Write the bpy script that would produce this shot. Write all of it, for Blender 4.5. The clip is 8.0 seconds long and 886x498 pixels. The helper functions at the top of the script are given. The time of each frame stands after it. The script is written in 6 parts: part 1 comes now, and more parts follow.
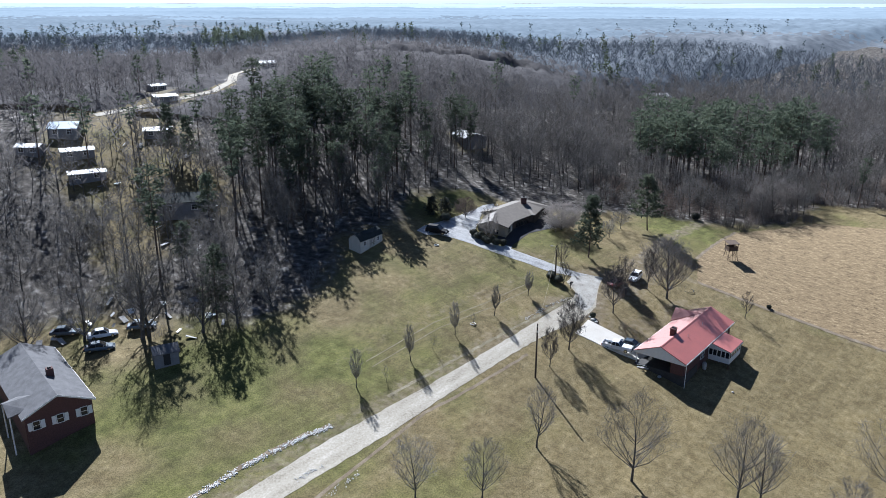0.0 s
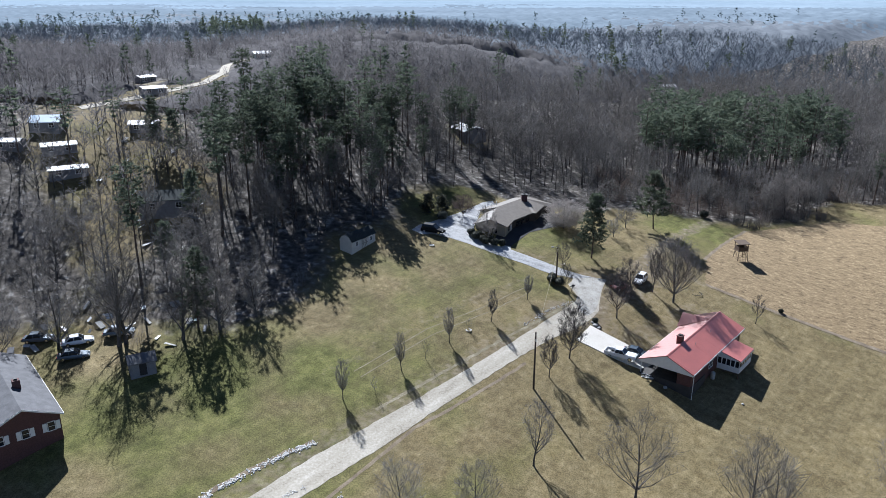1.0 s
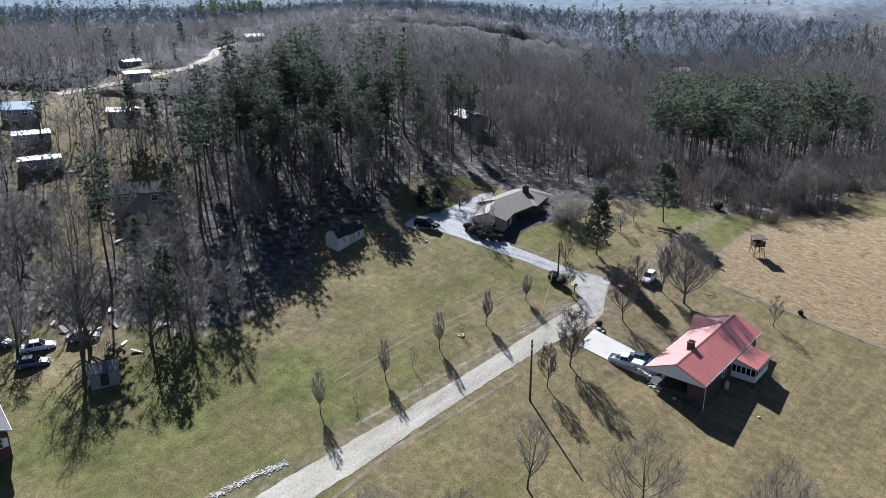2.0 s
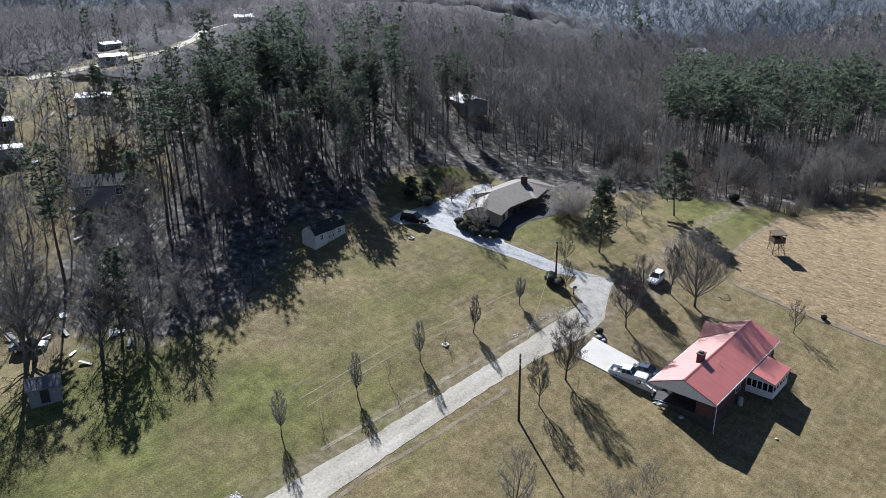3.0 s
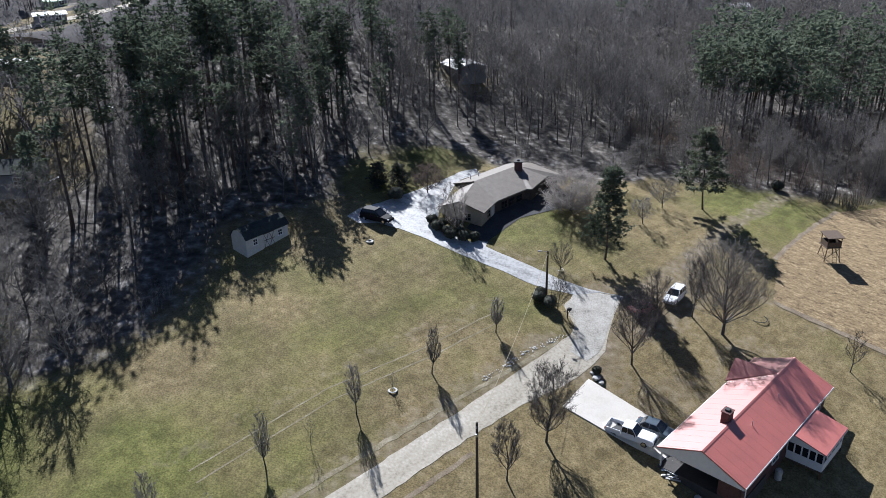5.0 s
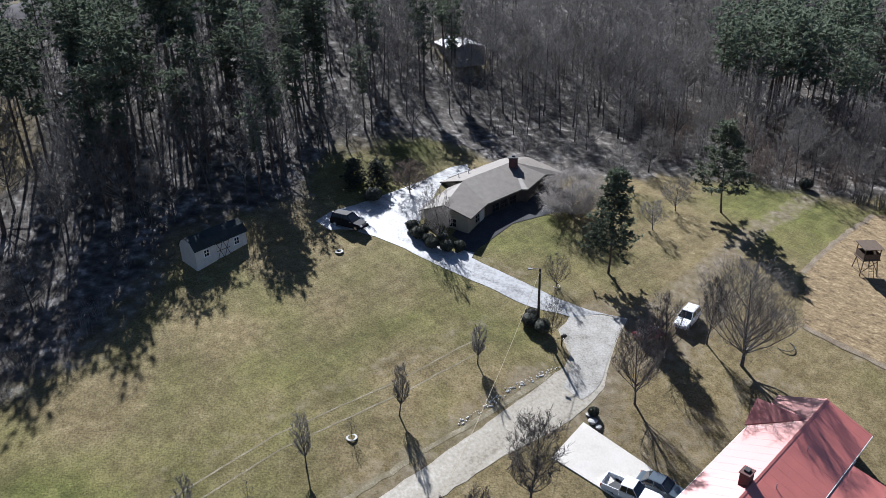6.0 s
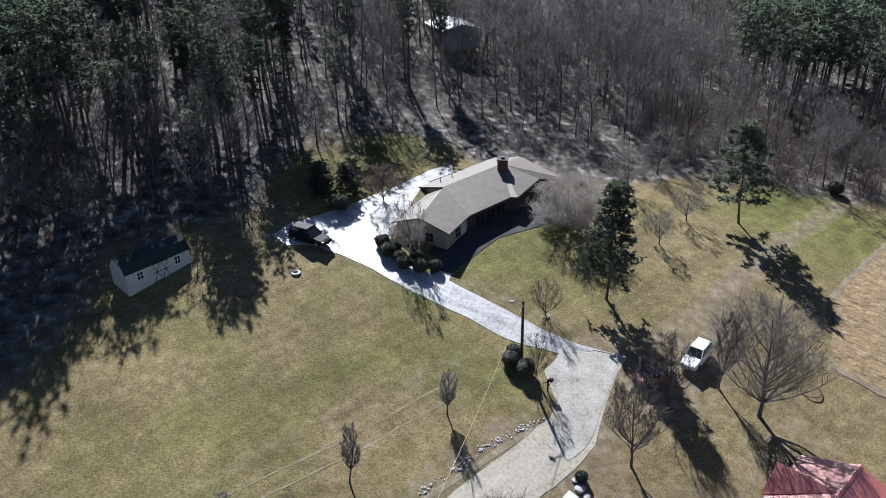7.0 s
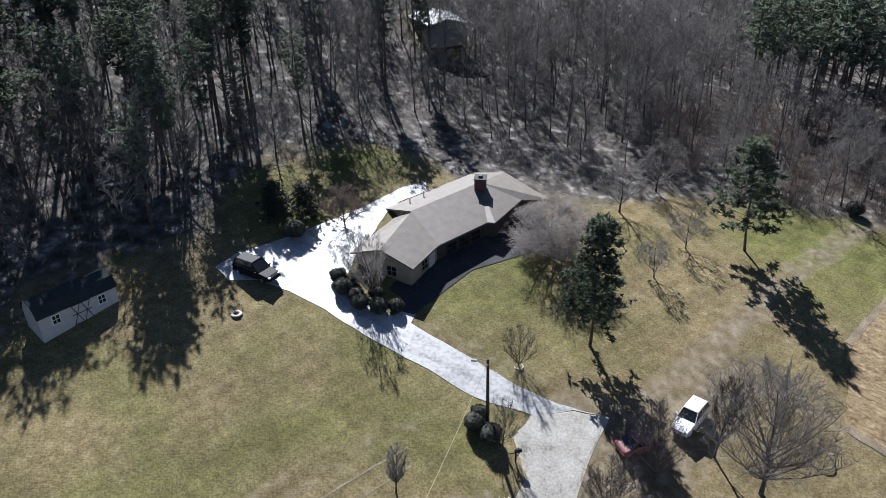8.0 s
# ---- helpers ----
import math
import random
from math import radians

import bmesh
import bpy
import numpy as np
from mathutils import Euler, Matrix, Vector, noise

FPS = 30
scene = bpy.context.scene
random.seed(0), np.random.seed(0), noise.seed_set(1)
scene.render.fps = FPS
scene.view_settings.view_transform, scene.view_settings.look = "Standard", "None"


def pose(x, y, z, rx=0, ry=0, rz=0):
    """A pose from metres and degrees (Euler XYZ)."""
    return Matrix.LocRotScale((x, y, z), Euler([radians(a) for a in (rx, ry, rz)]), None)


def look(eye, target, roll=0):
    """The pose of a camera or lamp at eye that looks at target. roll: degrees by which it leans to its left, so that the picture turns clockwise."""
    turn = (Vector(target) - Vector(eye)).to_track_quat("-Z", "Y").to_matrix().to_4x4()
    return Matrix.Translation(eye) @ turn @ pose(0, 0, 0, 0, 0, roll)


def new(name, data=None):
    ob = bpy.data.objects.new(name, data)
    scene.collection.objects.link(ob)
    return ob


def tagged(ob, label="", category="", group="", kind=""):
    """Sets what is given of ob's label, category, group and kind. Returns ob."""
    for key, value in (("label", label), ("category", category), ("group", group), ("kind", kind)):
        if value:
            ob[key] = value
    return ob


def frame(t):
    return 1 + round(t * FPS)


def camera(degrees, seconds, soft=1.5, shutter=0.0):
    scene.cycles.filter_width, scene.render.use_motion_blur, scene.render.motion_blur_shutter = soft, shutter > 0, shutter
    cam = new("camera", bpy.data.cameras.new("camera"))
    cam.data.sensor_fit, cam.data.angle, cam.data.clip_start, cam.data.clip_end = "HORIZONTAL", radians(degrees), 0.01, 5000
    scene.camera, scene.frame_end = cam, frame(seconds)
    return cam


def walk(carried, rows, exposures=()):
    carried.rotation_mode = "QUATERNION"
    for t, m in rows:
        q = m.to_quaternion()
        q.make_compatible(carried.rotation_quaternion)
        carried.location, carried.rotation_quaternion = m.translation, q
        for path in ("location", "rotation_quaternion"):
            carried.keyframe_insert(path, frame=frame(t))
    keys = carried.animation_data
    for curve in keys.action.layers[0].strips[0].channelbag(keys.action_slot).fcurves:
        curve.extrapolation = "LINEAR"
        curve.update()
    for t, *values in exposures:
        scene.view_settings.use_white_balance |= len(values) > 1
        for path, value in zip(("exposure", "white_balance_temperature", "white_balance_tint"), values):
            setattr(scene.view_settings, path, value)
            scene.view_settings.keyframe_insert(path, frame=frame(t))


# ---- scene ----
cam = camera(60, 8.0, soft=0.42)
PATH = [
    (0, (0.000, 0.000, 58.000), (0.000, 95.111, 27.116), 0.046),
    (0.5, (0.901, 3.224, 58.075), (0.576, 98.136, 26.584), 0.067),
    (1, (1.924, 7.242, 57.753), (1.162, 101.941, 25.636), 0.030),
    (2.5, (7.122, 22.762, 55.612), (3.842, 116.406, 20.683), -0.437),
    (3, (9.424, 28.677, 54.666), (5.040, 121.926, 18.813), -0.660),
    (3.5, (11.715, 34.697, 53.703), (6.200, 127.505, 16.876), -0.838),
    (4, (13.913, 41.041, 52.865), (7.169, 133.303, 14.887), -1.065),
    (4.5, (15.789, 47.644, 52.159), (7.935, 139.283, 12.909), -1.205),
    (6, (20.337, 68.107, 50.272), (9.622, 157.481, 6.711), -1.390),
    (6.5, (21.615, 75.021, 49.857), (10.092, 163.427, 4.563), -1.393),
    (7, (23.094, 81.553, 49.449), (10.707, 169.096, 2.728), -1.458),
    (7.5, (24.676, 87.593, 49.366), (11.515, 174.360, 1.427), -1.505),
    (8, (26.279, 93.185, 49.640), (12.362, 179.189, 0.551), -1.524),
]
walk(cam, [(t, look(e, g, r)) for t, e, g, r in PATH], exposures=[(0.0, 1.0, 5450, 10), (2.5, 0.97, 5560, 10), (5.0, 0.98, 5620, 11), (8.0, 1.04, 5680, 11)])

# ---- light ----
SUN_AZ, SUN_EL = 23.0, 42.0          # degrees left of +y, above the horizon
world = bpy.data.worlds.new("winter_sky")
scene.world = world
world.use_nodes = True
wn = world.node_tree
sky = wn.nodes.new("ShaderNodeTexSky")
sky.sky_type = "NISHITA"
sky.sun_disc = False
sky.sun_elevation, sky.sun_rotation = radians(SUN_EL), radians(-SUN_AZ)
sky.air_density, sky.dust_density = 0.45, 0.2
wn.nodes["Background"].inputs["Strength"].default_value = 0.05
wn.links.new(sky.outputs["Color"], wn.nodes["Background"].inputs["Color"])
sun = new("sun", bpy.data.lights.new("sun", "SUN"))
sun.data.energy, sun.data.angle, sun.data.color = 5.0, radians(0.53), (1.0, 0.95, 0.89)
sd = Vector((-math.sin(radians(SUN_AZ)) * math.cos(radians(SUN_EL)), math.cos(radians(SUN_AZ)) * math.cos(radians(SUN_EL)), math.sin(radians(SUN_EL))))
sun.matrix_world = look(sd * 300, (0, 0, 0))


# ---- materials ----
def material(name, stops, scale=1.0, rough=0.85, metal=0.0, bump=0.0, bump_scale=None, fine=None, space="world", spec=None, random_tint=0.0, stretch=None, turn=0.0):
    """Colour from two scales of noise over the stops, with a fine bump."""
    m = bpy.data.materials.new(name)
    m.use_nodes = True
    nt = m.node_tree
    b = nt.nodes["Principled BSDF"]
    b.inputs["Roughness"].default_value = rough
    b.inputs["Metallic"].default_value = metal
    if spec is not None:
        b.inputs["Specular IOR Level"].default_value = spec
    if space == "world":
        co = nt.nodes.new("ShaderNodeNewGeometry").outputs["Position"]
    else:
        co = nt.nodes.new("ShaderNodeTexCoord").outputs["Object"]
    grain = co
    if stretch:
        mp = nt.nodes.new("ShaderNodeMapping")
        mp.vector_type = "TEXTURE"
        mp.inputs["Scale"].default_value = tuple(1 / v for v in stretch)
        mp.inputs["Rotation"].default_value = (0, 0, radians(turn))
        nt.links.new(co, mp.inputs["Vector"])
        co = mp.outputs["Vector"]
    n1 = nt.nodes.new("ShaderNodeTexNoise")
    n1.inputs["Scale"].default_value = scale
    n1.inputs["Detail"].default_value = 6
    n2 = nt.nodes.new("ShaderNodeTexNoise")
    n2.inputs["Scale"].default_value = fine or scale * 9
    n2.inputs["Detail"].default_value = 4
    nt.links.new(co, n1.inputs["Vector"])
    nt.links.new(grain, n2.inputs["Vector"])
    mix = nt.nodes.new("ShaderNodeMath")
    mix.operation = "MULTIPLY_ADD"
    mix.inputs[1].default_value = 0.45
    sc = nt.nodes.new("ShaderNodeMath")
    sc.operation = "MULTIPLY"
    sc.inputs[1].default_value = 0.55
    nt.links.new(n1.outputs["Fac"], sc.inputs[0])
    nt.links.new(n2.outputs["Fac"], mix.inputs[0])
    nt.links.new(sc.outputs[0], mix.inputs[2])
    ramp = nt.nodes.new("ShaderNodeValToRGB")
    el = ramp.color_ramp.elements
    lo, hi = 0.36, 0.64
    while len(el) < len(stops):
        el.new(0.5)
    for i, c in enumerate(stops):
        el[i].position = lo + (hi - lo) * i / max(1, len(stops) - 1)
        el[i].color = (*c, 1)
    nt.links.new(mix.outputs[0], ramp.inputs["Fac"])
    col = ramp.outputs["Color"]
    if random_tint:
        inf = nt.nodes.new("ShaderNodeObjectInfo")
        mr = nt.nodes.new("ShaderNodeMapRange")
        mr.inputs["To Min"].default_value, mr.inputs["To Max"].default_value = 1 - random_tint, 1 + random_tint
        hs = nt.nodes.new("ShaderNodeHueSaturation")
        nt.links.new(inf.outputs["Random"], mr.inputs["Value"])
        nt.links.new(mr.outputs["Result"], hs.inputs["Value"])
        nt.links.new(col, hs.inputs["Color"])
        col = hs.outputs["Color"]
    nt.links.new(col, b.inputs["Base Color"])
    if bump:
        bp = nt.nodes.new("ShaderNodeBump")
        bp.inputs["Strength"].default_value = 0.6
        bp.inputs["Distance"].default_value = bump
        n3 = n2
        if bump_scale:
            n3 = nt.nodes.new("ShaderNodeTexNoise")
            n3.inputs["Scale"].default_value = bump_scale
            n3.inputs["Detail"].default_value = 5
            nt.links.new(co, n3.inputs["Vector"])
        nt.links.new(n3.outputs["Fac"], bp.inputs["Height"])
        nt.links.new(bp.outputs["Normal"], b.inputs["Normal"])
    return m


def plain(name, c, rough=0.6, metal=0.0, vary=0.12, scale=3.0, bump=0.0, spec=None):
    """A nearly even colour, with slight dirt."""
    return material(name, [tuple(v * (1 - vary) for v in c), c, tuple(min(1, v * (1 + vary)) for v in c)], scale, rough, metal, bump, space="object", spec=spec)


M_ROAD = material("worn_pale_asphalt", [(0.27, 0.24, 0.185), (0.385, 0.348, 0.28), (0.445, 0.405, 0.33), (0.55, 0.51, 0.435)], 0.5, 0.9, bump=0.01, fine=3.5, bump_scale=30, spec=0.15, stretch=(0.22, 1.0, 1.0), turn=48)
M_GRAVEL = material("pale_gravel", [(0.2, 0.185, 0.155), (0.33, 0.31, 0.27), (0.40, 0.38, 0.335), (0.5, 0.475, 0.43)], 0.55, 0.8, bump=0.02, fine=5.0, bump_scale=20, spec=0.3)
M_DRIVE = material("wet_pale_concrete", [(0.17, 0.165, 0.15), (0.33, 0.325, 0.31), (0.45, 0.445, 0.43), (0.5, 0.49, 0.475)], 0.8, 0.38, bump=0.0, fine=3.0, spec=1.0, stretch=(0.14, 1.0, 1.0), turn=-22)
M_SLAB = material("clean_concrete", [(0.63, 0.585, 0.50), (0.69, 0.645, 0.56), (0.73, 0.69, 0.61)], 0.5, 0.7, bump=0.004, fine=5, bump_scale=40)
M_FIELD = material("crop_stubble", [(0.105, 0.071, 0.034), (0.208, 0.147, 0.073), (0.258, 0.186, 0.095), (0.37, 0.28, 0.155)], 1.5, 0.95, bump=0.25, fine=3.2, bump_scale=2.4, stretch=(0.5, 1.0, 1.0), turn=-32)
M_DIRT = material("bare_soil", [(0.12, 0.09, 0.06), (0.2, 0.155, 0.10), (0.28, 0.23, 0.16)], 0.6, 0.95, bump=0.05, fine=6)
M_TRACK = material("flattened_grass", [(0.15, 0.125, 0.07), (0.21, 0.18, 0.11), (0.34, 0.3, 0.21)], 0.5, 0.95, bump=0.03, fine=5)
M_BARK = material("grey_brown_bark", [(0.045, 0.041, 0.037), (0.078, 0.071, 0.064), (0.12, 0.11, 0.1)], 2.0, 0.95, bump=0.02, fine=9, random_tint=0.25)
M_TWIG = material("bare_twigs", [(0.094, 0.086, 0.078), (0.174, 0.161, 0.147), (0.282, 0.266, 0.246)], 0.12, 0.95, fine=2.5, random_tint=0.25)
M_TWIG_L = material("pale_grey_twigs", [(0.22, 0.20, 0.185), (0.30, 0.275, 0.255), (0.38, 0.35, 0.325)], 0.3, 0.95, fine=2.5, random_tint=0.2)
M_TWIG_D = material("dark_twigs", [(0.05, 0.044, 0.04), (0.085, 0.075, 0.068), (0.13, 0.116, 0.105)], 0.3, 0.95, fine=2.5, random_tint=0.2)
M_TWIG_R = material("reddish_twigs", [(0.10, 0.075, 0.062), (0.16, 0.122, 0.10), (0.22, 0.17, 0.14)], 0.12, 0.95, fine=2.5, random_tint=0.2)
M_PINE_BARK = material("pine_bark", [(0.055, 0.04, 0.03), (0.09, 0.065, 0.05), (0.14, 0.10, 0.08)], 2.0, 0.95, bump=0.02, fine=9)
M_NEEDLE = material("pine_needles", [(0.07, 0.085, 0.062), (0.135, 0.16, 0.112), (0.2, 0.23, 0.16)], 0.25, 1.0, fine=2.2, random_tint=0.25, spec=0.1)
# lighter copy of pine_needles, its sunlit look put into the base colour
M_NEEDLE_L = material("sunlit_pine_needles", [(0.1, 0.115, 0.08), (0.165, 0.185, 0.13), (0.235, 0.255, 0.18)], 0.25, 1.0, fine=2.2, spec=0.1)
M_SHRUB = material("evergreen_shrub", [(0.036, 0.038, 0.028), (0.066, 0.07, 0.052), (0.105, 0.11, 0.084)], 0.8, 0.8, fine=6, random_tint=0.2)
# aerial haze is put into these base colours: bluer and paler further off
M_GREYHAZE = material("grey_haze_woods", [(0.125, 0.138, 0.152), (0.172, 0.188, 0.205), (0.225, 0.243, 0.262)], 0.012, 1.0, fine=0.2, spec=0.0)
M_BLUEHAZE = material("blue_haze_woods", [(0.15, 0.185, 0.215), (0.185, 0.225, 0.26), (0.225, 0.27, 0.31)], 0.008, 1.0, fine=0.1, spec=0.0)
M_PALEHAZE = material("pale_haze_woods", [(0.21, 0.265, 0.31), (0.25, 0.31, 0.36), (0.29, 0.355, 0.41)], 0.004, 1.0, fine=0.05, spec=0.0)
M_HORIZONHAZE = material("horizon_haze_woods", [(0.34, 0.42, 0.47), (0.4, 0.48, 0.535), (0.46, 0.54, 0.6)], 0.003, 1.0, fine=0.03, spec=0.0)
M_PINEHAZE = material("haze_tinted_pines", [(0.075, 0.098, 0.1), (0.105, 0.135, 0.135), (0.145, 0.18, 0.175)], 0.02, 1.0, fine=0.25)


def let_light_through(m, share):
    """Thin leaves: part of the light goes through to the other side."""
    nt = m.node_tree
    b = nt.nodes["Principled BSDF"]
    t, x = nt.nodes.new("ShaderNodeBsdfTranslucent"), nt.nodes.new("ShaderNodeMixShader")
    nt.links.new(b.inputs["Base Color"].links[0].from_socket, t.inputs["Color"])
    x.inputs["Fac"].default_value = share
    nt.links.new(b.outputs["BSDF"], x.inputs[1])
    nt.links.new(t.outputs["BSDF"], x.inputs[2])
    nt.links.new(x.outputs["Shader"], nt.nodes["Material Output"].inputs["Surface"])


for leaf in (M_NEEDLE, M_NEEDLE_L, M_SHRUB, M_PINEHAZE):
    let_light_through(leaf, 0.4)
# twigs too fine to build one by one: the sun shines through their sprays
M_MIDWOOD = material("middle_bare_woods", [(0.112, 0.105, 0.104), (0.168, 0.158, 0.157), (0.232, 0.22, 0.218)], 0.03, 1.0, fine=0.5)
for spray, share in ((M_TWIG, 0.2), (M_TWIG_L, 0.5), (M_TWIG_R, 0.3), (M_MIDWOOD, 0.5)):
    let_light_through(spray, share)


def ground_material():
    """Mown winter grass, turning to leaf litter where the woods mask is high."""
    m = bpy.data.materials.new("winter_grass")
    m.use_nodes = True
    nt = m.node_tree
    N, Lk = nt.nodes.new, nt.links.new
    b = nt.nodes["Principled BSDF"]
    b.inputs["Roughness"].default_value = 0.9
    b.inputs["Specular IOR Level"].default_value = 0.15
    pos = N("ShaderNodeNewGeometry").outputs["Position"]

    def noise_tex(scale, detail=5, vec=pos):
        n = N("ShaderNodeTexNoise")
        n.inputs["Scale"].default_value, n.inputs["Detail"].default_value = scale, detail
        Lk(vec, n.inputs["Vector"])
        return n.outputs["Fac"]

    def ramp(fac, stops):
        r = N("ShaderNodeValToRGB")
        el = r.color_ramp.elements
        while len(el) < len(stops):
            el.new(0.5)
        for e, (p, c) in zip(el, stops):
            e.position, e.color = p, (*c, 1)
        Lk(fac, r.inputs["Fac"])
        return r.outputs["Color"]

    def mixc(fac, a, c, mode="MIX"):
        x = N("ShaderNodeMix")
        x.data_type, x.blend_type = "RGBA", mode
        if isinstance(fac, float):
            x.inputs[0].default_value = fac
        else:
            Lk(fac, x.inputs[0])
        for s, v in ((6, a), (7, c)):
            if isinstance(v, tuple):
                x.inputs[s].default_value = (*v, 1)
            else:
                Lk(v, x.inputs[s])
        return x.outputs[2]

    tan = ramp(noise_tex(0.9, 14), [(0.30, (0.142, 0.111, 0.054)), (0.45, (0.178, 0.142, 0.072)), (0.57, (0.203, 0.163, 0.085)), (0.72, (0.248, 0.202, 0.112))])
    green = ramp(noise_tex(0.6, 14), [(0.30, (0.08, 0.083, 0.025)), (0.5, (0.12, 0.122, 0.037)), (0.72, (0.166, 0.162, 0.058))])
    gm = N("ShaderNodeMapRange")
    gm.inputs["From Min"].default_value, gm.inputs["From Max"].default_value = 0.49, 0.80
    lush = N("ShaderNodeAttribute")
    lush.attribute_name = "lush"
    damp = N("ShaderNodeMath")
    damp.operation = "MULTIPLY_ADD"
    damp.inputs[1].default_value = 0.34
    Lk(lush.outputs["Fac"], damp.inputs[0])
    Lk(noise_tex(0.09, 12), damp.inputs[2])
    Lk(damp.outputs[0], gm.inputs["Value"])
    lawn = mixc(gm.outputs["Result"], tan, green)
    # blades and tufts
    tuft = ramp(noise_tex(5.2, 10), [(0.32, (0.38, 0.38, 0.34)), (0.5, (1.0, 1.0, 1.0)), (0.68, (1.6, 1.57, 1.53))])
    lawn = mixc(0.6, lawn, tuft, "MULTIPLY")
    clump = ramp(noise_tex(1.7, 8), [(0.36, (0.62, 0.62, 0.6)), (0.5, (1.0, 1.0, 1.0)), (0.66, (1.35, 1.33, 1.3))])
    lawn = mixc(0.12, lawn, clump, "MULTIPLY")
    patch = ramp(noise_tex(0.16, 8), [(0.34, (0.72, 0.70, 0.66)), (0.5, (1.0, 1.0, 1.0)), (0.64, (1.24, 1.22, 1.18))])
    lawn = mixc(0.5, lawn, patch, "MULTIPLY")
    # mowing lines, up the lawn and along the field
    for turn, fac, wide in ((48, 0.22, 0.55), (-32, 0.16, 0.6), (51, 0.2, 2.2)):
        mp = N("ShaderNodeMapping")
        mp.inputs["Rotation"].default_value = (0, 0, radians(turn))
        mp.vector_type = "TEXTURE"
        mp.inputs["Scale"].default_value = (60, wide, 1)
        Lk(pos, mp.inputs["Vector"])
        stripe = ramp(noise_tex(1.0, 5, mp.outputs["Vector"]), [(0.38, (0.62, 0.62, 0.6)), (0.62, (1.26, 1.25, 1.22))])
        lawn = mixc(fac, lawn, stripe, "MULTIPLY")
    # bare worn earth along the lane, the tracks and the field edge
    bare = ramp(noise_tex(1.1, 10), [(0.32, (0.13, 0.1, 0.068)), (0.5, (0.2, 0.162, 0.112)), (0.66, (0.3, 0.255, 0.19))])
    worn = N("ShaderNodeAttribute")
    worn.attribute_name = "worn"
    wsum = N("ShaderNodeMath")
    wsum.operation = "MULTIPLY_ADD"
    wsum.inputs[1].default_value = 0.9
    Lk(noise_tex(0.9, 8), wsum.inputs[0])
    Lk(worn.outputs["Fac"], wsum.inputs[2])
    wmap = N("ShaderNodeMapRange")
    wmap.inputs["From Min"].default_value, wmap.inputs["From Max"].default_value = 0.66, 1.15
    Lk(wsum.outputs[0], wmap.inputs["Value"])
    lawn = mixc(wmap.outputs["Result"], lawn, bare)
    litter = ramp(noise_tex(0.8, 12), [(0.33, (0.042, 0.037, 0.032)), (0.46, (0.085, 0.075, 0.064)), (0.57, (0.14, 0.124, 0.107)), (0.70, (0.34, 0.32, 0.29))])
    at = N("ShaderNodeAttribute")
    at.attribute_name = "woods"
    wob = N("ShaderNodeMath")
    wob.operation = "MULTIPLY_ADD"
    wob.inputs[1].default_value = 0.7
    Lk(noise_tex(0.22, 6), wob.inputs[0])
    Lk(at.outputs["Fac"], wob.inputs[2])
    wm = N("ShaderNodeMapRange")
    wm.inputs["From Min"].default_value, wm.inputs["From Max"].default_value = 0.72, 1.0
    Lk(wob.outputs[0], wm.inputs["Value"])
    Lk(mixc(wm.outputs["Result"], lawn, litter), b.inputs["Base Color"])
    bp = N("ShaderNodeBump")
    bp.inputs["Strength"].default_value, bp.inputs["Distance"].default_value = 0.7, 0.07
    Lk(noise_tex(7.0, 6), bp.inputs["Height"])
    Lk(bp.outputs["Normal"], b.inputs["Normal"])
    return m


# ---- ground ----
COEF = [8.1881, -9.1085, 12.3932, -2.7915, 0.1201, -3.038, 3.1413, -0.1413, 1.0205, -3.3493]


def soft_clamp(v, a, b, s=12.0):
    return a + s * np.logaddexp(0, (v - a) / s) - s * np.logaddexp(0, (v - b) / s)


def smooth_step(t):
    t = np.clip(t, 0, 1)
    return t * t * (3 - 2 * t)


def hillside(x, y):
    """How far the wooded slope behind the clearing has risen, 0 at its foot and 1 on the plateau."""
    return smooth_step((0.71 * np.asarray(y, float) - 0.7 * np.asarray(x, float) - 116) / 95)


def ground_z(x, y):
    """Height of the ground: a hill that rises from the road to the woods, and a wooded slope up to a wide plateau."""
    u = (soft_clamp(np.asarray(x, float), -75, 95) - 10) / 60
    v = (soft_clamp(np.asarray(y, float), 55, 190) - 140) / 60
    dip = 0.7 * np.exp(-((np.asarray(x, float) - 31) ** 2 + (np.asarray(y, float) - 120) ** 2) / 50.0)
    dip = dip - 1.7 * np.exp(-((np.asarray(x, float) + 54) ** 2 + (np.asarray(y, float) - 97) ** 2) / 160.0)
    base = sum(c * b for c, b in zip(COEF, (1, u, v, u * u, u * v, v * v, u ** 3, u * u * v, u * v * v, v ** 3))) - dip + 21.0 * hillside(x, y)
    far = smooth_step((np.asarray(y, float) - 260) / 300)
    return base * (1 - far) + 36.0 * far


def gz(x, y):
    return float(ground_z(x, y))


CLEARING = [(-300, 90), (-110, 104), (-71, 116), (-44, 113.5), (-31, 114.5), (-22.5, 126), (-20.5, 138), (-21, 147), (-14.5, 151.5), (-5, 155.5), (-1, 161), (4.3, 165.5), (11.4, 176),
            (22.4, 178.5), (30, 181.5), (42, 186), (48.8, 181.5), (56, 181), (63, 182), (70, 180), (86, 184), (101, 200), (115, 196), (230, 225), (300, 120), (260, -300), (-300, -300)]


def inside(poly, x, y):
    x, y = np.asarray(x, float), np.asarray(y, float)
    r = np.zeros(x.shape, bool)
    for (x0, y0), (x1, y1) in zip(poly, poly[1:] + poly[:1]):
        if y0 != y1:
            r ^= ((y0 > y) != (y1 > y)) & (x < (x1 - x0) * (y - y0) / (y1 - y0) + x0)
    return r


